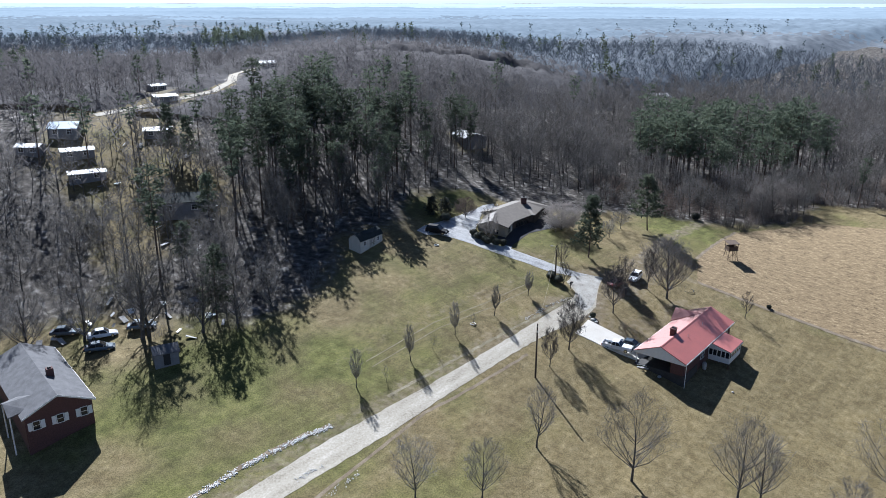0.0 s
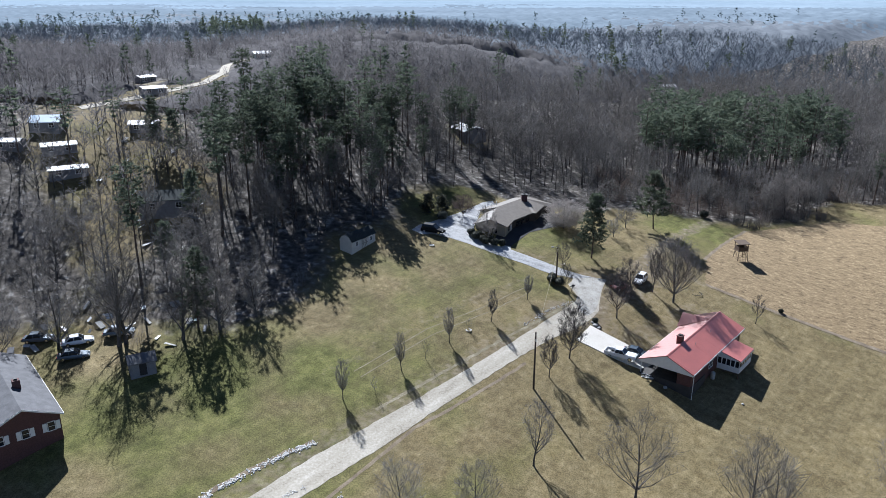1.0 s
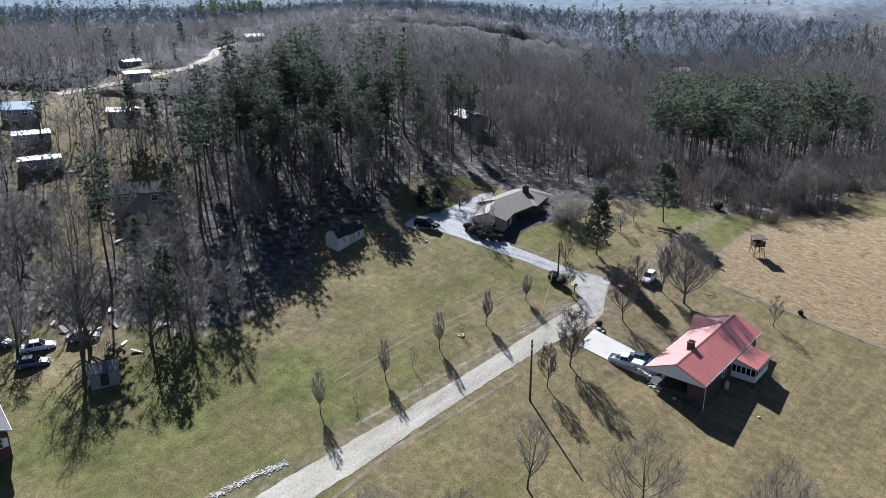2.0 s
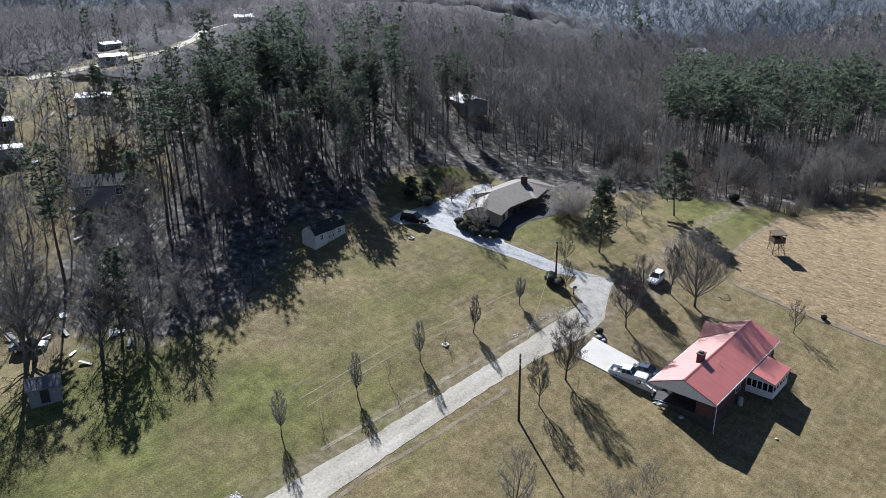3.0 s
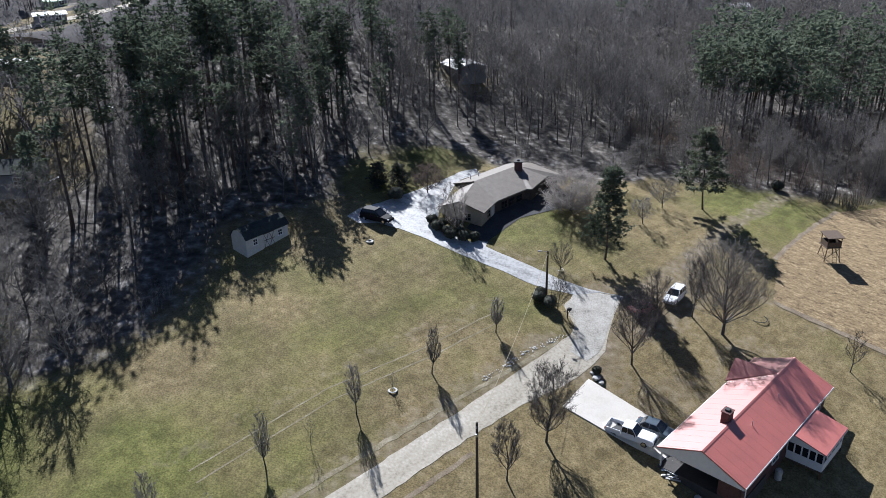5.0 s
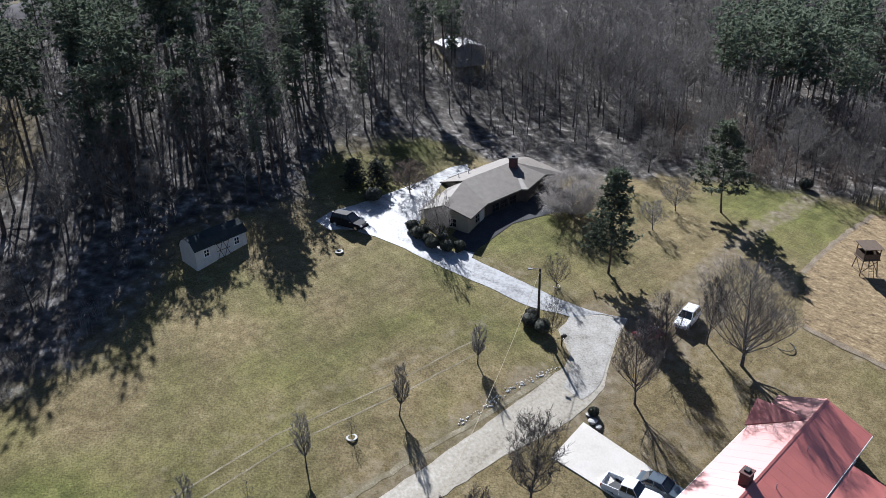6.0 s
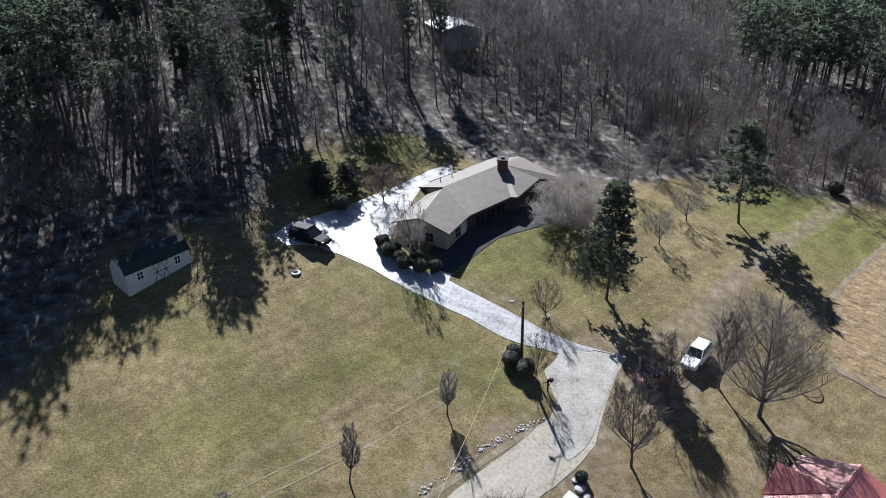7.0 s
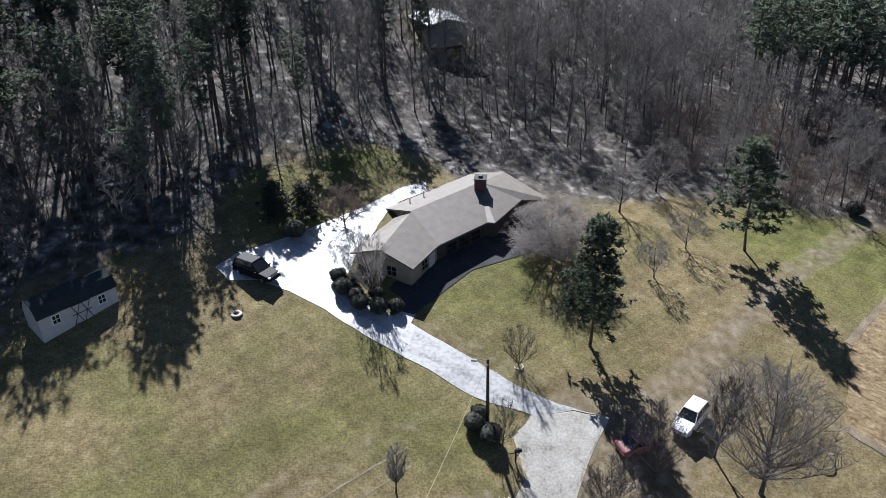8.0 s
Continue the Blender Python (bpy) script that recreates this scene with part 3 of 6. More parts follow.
                    cr.blade(m, m + (td + iso).normalized() * sl * 0.28, twig_r * 0.8, rng)
    return tr, cr


def pine_tree(seed, h, width, bare=0.45, whorls=11, per=5, tufts=4, size=0.9, sprays=7):
    """Trunk and needle crown of a pine; bare is the clear part of the trunk."""
    rng = random.Random(seed)
    tr, cr = Shape(), Shape()
    n = 6
    lean = Vector((rng.gauss(0, 0.02), rng.gauss(0, 0.02), 0))
    path = [Vector((0, 0, -0.4)) + (Vector((0, 0, 1)) + lean) * ((h * 0.98 + 0.4) * k / n) + Vector((rng.gauss(0, 0.05), rng.gauss(0, 0.05), 0)) for k in range(n + 1)]
    tr.tube(path, [h * 0.0115 * (1.2 if k == 0 else 1 - 0.85 * k / n) for k in range(n + 1)], 6)
    for i in range(whorls):
        t = bare + (1 - bare) * (i + 0.3) / whorls
        s = t * n
        k = min(int(s), n - 1)
        q = path[k].lerp(path[k + 1], s - k)
        prof = math.sin(math.pi * min(1, 0.25 + 0.75 * (1 - (t - bare) / (1 - bare)) ** 0.8)) if bare > 0.3 else (1 - (t - bare) / (1 - bare)) ** 0.75
        for j in range(per):
            if rng.random() < 0.13:
                continue
            a = j * 6.283 / per + i * 0.9 + rng.uniform(-0.4, 0.4)
            reach = width * 0.5 * (0.28 + 0.8 * prof) * rng.uniform(0.6, 1.15)
            end = q + Vector((math.cos(a) * reach, math.sin(a) * reach, reach * rng.uniform(-0.05, 0.35)))
            cr.spike(q, end, h * 0.0028)
            for w in range(tufts):
                c = q.lerp(end, 0.35 + 0.65 * (w + rng.random()) / tufts) + Vector((rng.gauss(0, 0.2), rng.gauss(0, 0.2), rng.gauss(0.1, 0.2)))
                cr.tuft(c, size * rng.uniform(0.7, 1.2), sprays, rng)
    cr.tuft(path[-1], size, sprays * 2, rng, 1.5)
    return tr, cr


def shrub_shape(seed, h, w, n=60):
    """Many thin stems that rise from the ground, with side twigs."""
    rng = random.Random(seed)
    s = Shape()
    for _ in range(n):
        a, r = rng.uniform(0, 6.28), w * 0.35 * math.sqrt(rng.random())
        p = Vector((math.cos(a) * r, math.sin(a) * r, -0.1))
        q = p + Vector((math.cos(a) * w * 0.22 * rng.random(), math.sin(a) * w * 0.22 * rng.random(), h * rng.uniform(0.5, 1)))
        s.spike(p, q, 0.03)
        for _ in range(4):
            m = p.lerp(q, rng.uniform(0.3, 0.95))
            s.spike(m, m + rand_dir(rng, 0.8, 0.7) * h * rng.uniform(0.12, 0.3), 0.013)
    return s


def tree_thing(name, shapes, mats, x, y, rz, scale, label, group="", category="tree"):
    """An Empty at the foot, with a trunk and a crown under it."""
    e = new(name)
    e.empty_display_size = 0.5
    for nm, me in zip(("trunk", "crown"), shapes):
        o = new(nm, me)
        o.parent = e
    e.matrix_basis = pose(x, y, gz(x, y), 0, 0, rz) @ Matrix.Diagonal((scale, scale, scale, 1))
    return tagged(e, label, category, group)


def template(kind, seed, **kw):
    fn = round_tree if kind == "bare" else pine_tree
    tr, cr = fn(seed, **kw)
    bark, leaf = (M_BARK, M_TWIG) if kind == "bare" else (M_PINE_BARK, M_NEEDLE)
    return (tr.data("trunk", bark), cr.data("crown", kw.get("mat") or leaf)), (tr, cr)


def merged(name, places, shapes, mats, label, category="trees", smooth=False):
    """Many trees as one mesh; shapes: list of (trunk shape, crown shape), places: rows of x, y, z, turn, scale, which."""
    vs, fs, ms, off = [], [], [], 0
    for which, (parts, mi) in enumerate(zip(shapes, mats)):
        rows = [r for r in places if int(r[5]) == which]
        if not rows:
            continue
        v0, f3, mat_i, o = [], [], [], 0
        for s, m_ in zip(parts, mi):
            v0 += [tuple(p) for p in s.v]
            for f in s.f:
                for k in range(1, len(f) - 1):
                    f3.append((f[0] + o, f[k] + o, f[k + 1] + o))
                    mat_i.append(m_)
            o += len(s.v)
        v0, f3, mat_i = np.array(v0), np.array(f3), np.array(mat_i)
        R = np.array(rows)
        c, s_ = np.cos(R[:, 3]), np.sin(R[:, 3])
        k = R[:, 4][:, None]
        X = (v0[:, 0][None] * c[:, None] - v0[:, 1][None] * s_[:, None]) * k + R[:, 0][:, None]
        Y = (v0[:, 0][None] * s_[:, None] + v0[:, 1][None] * c[:, None]) * k + R[:, 1][:, None]
        Zz = v0[:, 2][None] * k + R[:, 2][:, None]
        vs.append(np.stack([X, Y, Zz], -1).reshape(-1, 3))
        fs.append((f3[None] + (np.arange(len(R)) * len(v0))[:, None, None]).reshape(-1, 3) + off)
        ms.append(np.tile(mat_i, len(R)))
        off += len(R) * len(v0)
    v, f, m_ = np.concatenate(vs), np.concatenate(fs), np.concatenate(ms)
    me = bpy.data.meshes.new(name)
    me.vertices.add(len(v))
    me.vertices.foreach_set("co", v.ravel())
    me.loops.add(len(f) * 3)
    me.loops.foreach_set("vertex_index", f.ravel().astype(np.int32))
    me.polygons.add(len(f))
    me.polygons.foreach_set("loop_start", np.arange(0, len(f) * 3, 3, dtype=np.int32))
    for mm in (M_BARK, M_TWIG, M_PINE_BARK, M_NEEDLE, M_GREYHAZE, M_PINEHAZE, M_TWIG_L, M_MIDWOOD, M_TWIG_R, M_BLUEHAZE, M_PALEHAZE):
        me.materials.append(mm)
    me.polygons.foreach_set("material_index", m_.astype(np.int32))
    if smooth:
        me.polygons.foreach_set("use_smooth", np.ones(len(f), bool))
    me.update(calc_edges=True)
    return tagged(new(name, me), label, category, kind="stuff")


def haze_zone(y):
    """0 to 4: brown-grey, then grey, blue-grey, pale blue and horizon woods with haze in their colour, by how far off
    they stand.
    """
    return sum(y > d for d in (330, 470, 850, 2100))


def far_canopy(rng):
    """The closed canopy of the woods from the plateau to the horizon: one sheet of small domes."""
    ys, y = [], 188.0
    while y < 4300:
        ys.append(y)
        y += 1.5 * (y / 188) ** 1.3
    cols = 280
    v, f, zones = [], [], []
    for y in ys:
        half = 0.68 * y + 40
        for k in range(cols):
            x = half * (2 * (k + rng.uniform(-0.25, 0.25)) / (cols - 1) - 1)
            q = Vector((x / y ** 0.55 * 5.0, y ** 0.45 * 11.0, 0))
            d = noise.voronoi(q)[0]
            hill = noise.noise((x * 0.004, y * 0.0025, 1.0))
            lump = 2.6 * max(0, 1 - d[0] * 1.25) * min(1.0, 520 / y)
            up_hill = float(smooth_step((float(hillside(x, y)) - 0.4) / 0.4))
            if y < 330:
                for hx, hy, hr in HOMES:
                    up_hill *= float(smooth_step((math.hypot(x - hx, y - hy) - 0.9 * hr) / 9.0))
                up_hill *= 0.0 if near_far_road(x, y, 2.0) else 0.4 if near_far_road(x, y, 4.0) else 0.75 if near_far_road(x, y, 7.0) else 1.0
            tall = 0.45 + 0.55 * float(smooth_step((y - 230) / 90))
            v.append((x, y, gz(x, y) - 0.6 + ((3.6 + lump) * tall + 1.8 * hill * min(2.0, y / 400)) * up_hill))
    for r in range(len(ys) - 1):
        for k in range(cols - 1):
            i = r * cols + k
            f.append((i, i + 1, i + 1 + cols, i + cols))
            # each band of distance takes its own haze colour
            zones.append(haze_zone(ys[r] * (1 + 0.25 * noise.noise((v[i][0] * 0.01, ys[r] * 0.01, 4.0)) + rng.uniform(-0.06, 0.06))))
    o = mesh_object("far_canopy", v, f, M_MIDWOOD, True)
    for mm in (M_GREYHAZE, M_BLUEHAZE, M_PALEHAZE, M_HORIZONHAZE):
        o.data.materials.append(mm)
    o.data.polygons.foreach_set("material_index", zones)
    return tagged(o, "closed hazy canopy of leafless woods that reach the horizon", "trees", kind="stuff")


def scatter(rng, x0, x1, y0, y1, gap, keep):
    """Jittered grid points for which keep(x, y) holds."""
    out = []
    for gx in np.arange(x0, x1, gap):
        for gy in np.arange(y0, y1, gap):
            x, y = gx + rng.uniform(-0.5, 0.5) * gap, gy + rng.uniform(-0.5, 0.5) * gap
            if keep(x, y):
                out.append((x, y))
    return out


HOMES = [(-52.5, 150, 4.6), (-74.5, 157.5, 3.4), (-79.5, 165, 3.2), (-85.5, 173.5, 3.4), (-89, 164, 3), (-66, 177.5, 3.2), (7, 213, 3.2), (-55, 112, 12), (-60, 100, 14), (-72, 200.5, 3.6), (-79, 214.5, 3), (88, 318, 3.5), (-55, 246, 3)]
FAR_ROAD = [(-84, 186), (-74, 196), (-62, 210), (-60, 222), (-64, 240), (-63, 256), (-50, 268), (-36, 277), (-8, 292), (30, 306)]
PINE_ZONE = [(-36, 150), (-26, 148), (-12, 154), (-3, 160), (6, 172), (12, 190), (4, 208), (-20, 216), (-40, 206), (-42, 176)]
PINE_ZONE_EAST = [(52, 214), (70, 206), (96, 212), (116, 222), (120, 250), (92, 262), (62, 246)]


SUNNY = [(-30.5, 106), (-23.6, 118.6), (-17, 132), (-9, 135.6), (-6.3, 139.4), (-4.4, 144), (-2.5, 148), (-4.5, 152), (-3, 155), (1, 158), (4.5, 161), (8.5, 167), (14.5, 176), (22, 176.5), (34, 174), (46, 175), (64, 177), (66, 140), (34, 130), (34, 50), (-30, 50)]


def near_home(x, y, grow=1.0):
    return any((x - a) ** 2 + (y - b) ** 2 < (r * grow) ** 2 for a, b, r in HOMES)


def near_far_road(x, y, w):
    for (x0, y0), (x1, y1) in zip(FAR_ROAD, FAR_ROAD[1:]):
        dx, dy = x1 - x0, y1 - y0
        k = min(1, max(0, ((x - x0) * dx + (y - y0) * dy) / (dx * dx + dy * dy)))
        if math.hypot(x - x0 - k * dx, y - y0 - k * dy) < w:
            return True
    return False


def road_low(x, y):
    """Young low growth on the near side of the far road, full trees elsewhere."""
    best = 1.0
    for (x0, y0), (x1, y1) in zip(FAR_ROAD, FAR_ROAD[1:]):
        dx, dy = x1 - x0, y1 - y0
        k = min(1, max(0, ((x - x0) * dx + (y - y0) * dy) / (dx * dx + dy * dy)))
        px, py = x0 + k * dx - x, y0 + k * dy - y
        if py > 0:
            best = min(best, max(0.35, math.hypot(px, py) / 25))
    return best


def build_woods():
    rng = random.Random(7)
    form = dict(h=16.0, limbs=15, subs=8, twigs=5, r0=0.15, twig_r=0.028, steep=1.3)
    near_bare = [template("bare", 20 + k, width=(7.0, 8.5, 6.0, 9.5, 7.5)[k], fork=(0.34, 0.28, 0.38, 0.3, 0.22)[k], **form) for k in range(5)]
    form = dict(h=12.0, limbs=20, subs=8, twigs=6, r0=0.16, twig_r=0.022, steep=0.95)
    near_bare += [template("bare", 26 + k, width=(9.5, 11.0, 8.5)[k], fork=(0.2, 0.14, 0.24)[k], **form) for k in range(3)]
    near_pine = [template("pine", 40 + k, h=21.0, width=5.8, bare=(0.5, 0.56, 0.46, 0.6)[k], whorls=11, per=5, tufts=5, size=0.72, sprays=6) for k in range(4)]

    def in_woods(x, y):
        return not bool(inside(CLEARING, x, y))

    def view(x, y, m=25):
        return abs(x - 0.02 * y) < 0.70 * y + m

    pts = scatter(rng, -190, 240, 100, 215, 4.6, lambda x, y: in_woods(x, y) and view(x, y))
    pts += scatter(rng, -230, 270, 215, 330, 4.4, lambda x, y: view(x, y, 15) and float(hillside(x, y)) < 0.55)
    pts.sort(key=lambda p: float(edge_distance(CLEARING, p[0], p[1])) + (0.25 * abs(p[0] - 5)))
    single, rest = 0, []
    for x, y in pts:
        west = x < -30 and y < 200
        up_hill = float(hillside(x, y))
        pine_z = bool(inside(PINE_ZONE, x, y)) or bool(inside(PINE_ZONE_EAST, x, y))
        if near_home(x, y) or near_far_road(x, y, 2.6) or (9 < x < 27 and y < 181):
            continue
        if west and not pine_z and rng.random() < 0.5:
            continue
        pine = rng.random() < ((0.28 if x < 20 else 0.66) if pine_z else 0.05 if x < -24 else 0.008)
        e = float(edge_distance(CLEARING, x, y))
        sc = rng.uniform(0.78, 1.12) * (0.72 if (x > 45 and e < 28) else 1.0) * (1 - 0.5 * up_hill) * (road_low(x, y) if up_hill > 0.3 else 1.0)
        if x < 75:
            # trees at the edge stay low enough to leave the open lawn and the house in the sun
            hh = (21.0 if pine else 16.0)
            while sc * hh > 8 and bool(inside(SUNNY, x + sc * hh * 0.55, y - sc * hh * 1.30)):
                sc *= 0.93
            if sc * hh <= 8 or (pine and sc < 0.6):
                continue
        wide = not pine and (rng.random() < 0.75 if west else rng.random() < 0.3)
        k = rng.randrange(4) if pine else rng.randrange(3) + 5 if wide else rng.randrange(5)
        if single < 260 and e < 45:
            single += 1
            if pine:
                tree_thing("pine_tree", near_pine[k][0], None, x, y, rng.uniform(0, 360), sc, "tall dark green pine with a bare lower trunk in the woods", "pines of the woods")
            else:
                tree_thing("bare_tree", near_bare[k][0], None, x, y, rng.uniform(0, 360), sc, "leafless grey-brown forest tree in the woods", "bare trees of the woods")
        else:
            rest.append((x, y, gz(x, y), rng.uniform(0, 6.28), sc, k + (8 if pine else 0)))
    # the dense pines behind the garden shed
    shade = [(-46, 152), (-38, 147), (-22, 150), (-13, 156), (-7, 165), (-8, 180), (-16, 186), (-46, 184)]
    for x, y in scatter(rng, -48, 4, 146, 188, 5.4, lambda x, y: bool(inside(shade, x, y)) and in_woods(x, y)):
        sc = rng.uniform(0.68, 1.05)
        while sc > 0.45 and bool(inside(SUNNY, x + sc * 21 * 0.53, y - sc * 21 * 1.24)):
            sc *= 0.93
        if sc > 0.45:
            tree_thing("pine_tree", near_pine[rng.randrange(4)][0], None, x, y, rng.uniform(0, 360), sc, "tall dark green pine with a bare lower trunk in the woods", "pines of the woods")
    low_bare = [round_tree(60 + k, 16.0, (7.0, 8.5, 6.0, 9.5, 7.5)[k], (0.3, 0.25, 0.34, 0.28, 0.2)[k], 12, 6, 4, 0.15, 0.05, lite=True, steep=1.3) for k in range(5)]
    low_bare += [round_tree(66 + k, 12.0, (9.5, 11.0, 8.5)[k], (0.2, 0.14, 0.24)[k], 13, 6, 4, 0.15, 0.05, lite=True, steep=0.95) for k in range(3)]
    low_pine = [pine_tree(70 + k, 21.0, 7.0, 0.5, 8, 4, 3, 1.2, 4) for k in range(4)]
    merged("woods", rest, low_bare + low_pine, [(0, 1)] * 8 + [(2, 3)] * 4, "dense leafless winter woods with scattered pines")
    # small trees on the plateau
    mid_bare = [round_tree(80 + k, 8.0, (5.5, 4.5, 6.0, 5.0)[k], 0.25, 8, 4, 3, 0.09, 0.06, lite=True, steep=1.1) for k in range(4)]
    mid_pine = [pine_tree(90 + k, 10.0, 3.6, 0.3, 6, 4, 1, 1.3, 4) for k in range(2)]
    rows = []
    for x, y in scatter(rng, -340, 340, 190, 420, 4.1, lambda x, y: view(x, y, 10) and in_woods(x, y) and (y > 330 or float(hillside(x, y)) > 0.5)):
        if near_home(x, y) or near_far_road(x, y, 2.6):
            continue
        pn = noise.noise((x * 0.014, y * 0.014, 3.0))
        pine = rng.random() < (0.6 if pn > 0.42 else 0.02)
        rows.append((x, y, gz(x, y), rng.uniform(0, 6.28), rng.uniform(0.7, 1.1) * road_low(x, y) * (1.0 if y > 230 else 1.25), rng.randrange(2) + 4 if pine else rng.randrange(4)))
    for x, y in scatter(rng, -130, -44, 152, 192, 4.8, lambda x, y: in_woods(x, y) and not near_home(x, y) and not near_far_road(x, y, 2.2)):
        if rng.random() < 0.8:
            rows.append((x, y, gz(x, y), rng.uniform(0, 6.28), rng.uniform(0.7, 1.25), rng.randrange(4)))
    # bare trees beyond 320 take the hazed grey for trunk and crown
    merged("middle_woods", [r[:5] + (r[5] + 6,) if r[1] > 320 and r[5] < 4 else r for r in rows], mid_bare + mid_pine + mid_bare, [(0, 7)] * 4 + [(2, 3)] * 2 + [(4, 4)] * 4, "leafless woods in the middle distance")
    far_canopy(rng)
    far_pine = []
    for k in range(4):
        r2 = random.Random(200 + k)
        s = Shape()
        for _ in range(9):
            z = r2.uniform(2.5, 8)
            s.tuft(Vector((r2.gauss(0, 0.12) * (10 - z), r2.gauss(0, 0.12) * (10 - z), z)), 1.2, 5, r2, 0.4)
        far_pine.append((s,))
    rows = []
    y = 330.0
    while y < 560:
        gap = 6.5 * (y / 330) ** 1.1
        half = 0.66 * y + 30
        for x in np.arange(-half, half, gap):
            xx, yy = x + rng.uniform(-0.5, 0.5) * gap, y + rng.uniform(-0.5, 0.5) * gap
            pn = noise.noise((xx * 0.006, yy * 0.003, 8.0)) + 0.35 * noise.noise((xx * 0.02, yy * 0.008, 5.0))
            if rng.random() < (0.75 if pn > 0.28 else 0.05) and not near_home(xx, yy):
                rows.append((xx, yy, gz(xx, yy) + 1.0, rng.uniform(0, 6.28), rng.uniform(0.6, 1.1), rng.randrange(4)))
        y += gap
    merged("far_pines", rows, far_pine, [(5,)] * 4, "dark pines that stand out of the far woods")


build_woods()


# ---- things: materials ----
M_RED = plain("red_metal_roofing", (0.40, 0.105, 0.078), 0.55, 0.0, 0.10, 0.7, spec=1.0)
M_RED.node_tree.nodes["Principled BSDF"].inputs["Coat Weight"].default_value = 1.0
M_RED.node_tree.nodes["Principled BSDF"].inputs["Coat Roughness"].default_value = 0.44
M_RED.node_tree.nodes["Principled BSDF"].inputs["Coat IOR"].default_value = 1.62
M_BRICK = plain("red_brick", (0.095, 0.045, 0.04), 0.85, 0, 0.3, 6.0, 0.01)
M_WHITE = plain("white_paint", (0.74, 0.74, 0.72), 0.55, 0, 0.06, 2.0)
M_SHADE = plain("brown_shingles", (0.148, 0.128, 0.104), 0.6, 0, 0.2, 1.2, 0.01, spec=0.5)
M_GREYROOF = plain("grey_shingles", (0.125, 0.125, 0.13), 0.85, 0, 0.25, 1.0, 0.01, spec=0.25)
M_DARKROOF = plain("dark_green_shingles", (0.035, 0.042, 0.042), 0.9, 0, 0.3, 1.5, 0.01, spec=0.2)
M_TAN = plain("tan_siding", (0.30, 0.26, 0.19), 0.75, 0, 0.12, 2.5, 0.006)
# dark brown that puts the shade of the tan house's front into its colour
M_FRONTSHADE = plain("shade_dark_front", (0.05, 0.04, 0.032), 0.8, 0, 0.2, 2.5, 0.006)
M_CREAM = plain("cream_siding", (0.55, 0.53, 0.47), 0.7, 0, 0.1, 2.5, 0.006)
M_GREYSIDE = plain("grey_siding", (0.20, 0.20, 0.21), 0.7, 0, 0.15, 2.0)
M_WOOD = plain("weathered_wood", (0.10, 0.068, 0.045), 0.85, 0, 0.3, 5.0, 0.01)
M_POLE = plain("creosoted_pole", (0.055, 0.042, 0.034), 0.85, 0, 0.3, 3.0, 0.01)
M_METAL = plain("galvanised_metal", (0.45, 0.46, 0.47), 0.4, 0.8, 0.1, 3.0)
# near-black: carport shade painted on the floor, and a chimney cap's own dark tone
M_DARKCONC = plain("dark_concrete_and_shade", (0.05, 0.047, 0.044), 0.85, 0, 0.25, 1.5, 0.01)
M_DARK = plain("dark_interior", (0.02, 0.02, 0.022), 0.7, 0, 0.2, 2.0)
M_CARWHITE = plain("white_car_paint", (0.72, 0.73, 0.75), 0.22, 0, 0.03, 1.0, spec=0.6)
M_CARGREY = plain("blue_grey_car_paint", (0.10, 0.125, 0.15), 0.25, 0.3, 0.05, 1.0)
M_CARBLACK = plain("black_car_paint", (0.01, 0.01, 0.012), 0.6, 0, 0.1, 1.0, spec=0.15)
M_CARRED = plain("faded_red_paint", (0.20, 0.085, 0.085), 0.5, 0, 0.15, 1.0)
M_RUBBER = plain("black_rubber", (0.02, 0.02, 0.02), 0.8, 0, 0.2, 5.0)
M_CHROME = plain("bright_metal", (0.6, 0.6, 0.62), 0.25, 1.0, 0.05, 2.0)
M_LAMP = plain("clear_lamp_lens", (0.7, 0.7, 0.68), 0.15, 0, 0.05, 2.0)
M_TAIL = plain("red_lamp_lens", (0.35, 0.02, 0.02), 0.2, 0, 0.05, 2.0)
M_STONE = plain("pale_stone", (0.42, 0.41, 0.38), 0.85, 0, 0.25, 3.0, 0.02)
M_WIRE = plain("sunlit_cable", (0.35, 0.30, 0.2), 0.5, 0.3, 0.1, 1.0)
M_WHITEROOF = plain("white_metal_roofing", (0.55, 0.55, 0.54), 0.5, 0.0, 0.08, 0.6, spec=0.5)
M_BLUEROOF = plain("pale_blue_roofing", (0.35, 0.47, 0.60), 0.4, 0.0, 0.08, 0.6)


def glass():
    m = bpy.data.materials.new("dark_window_glass")
    m.use_nodes = True
    b = m.node_tree.nodes["Principled BSDF"]
    b.inputs["Base Color"].default_value = (0.015, 0.018, 0.022, 1)
    b.inputs["Roughness"].default_value = 0.05
    return m


M_GLASS = glass()


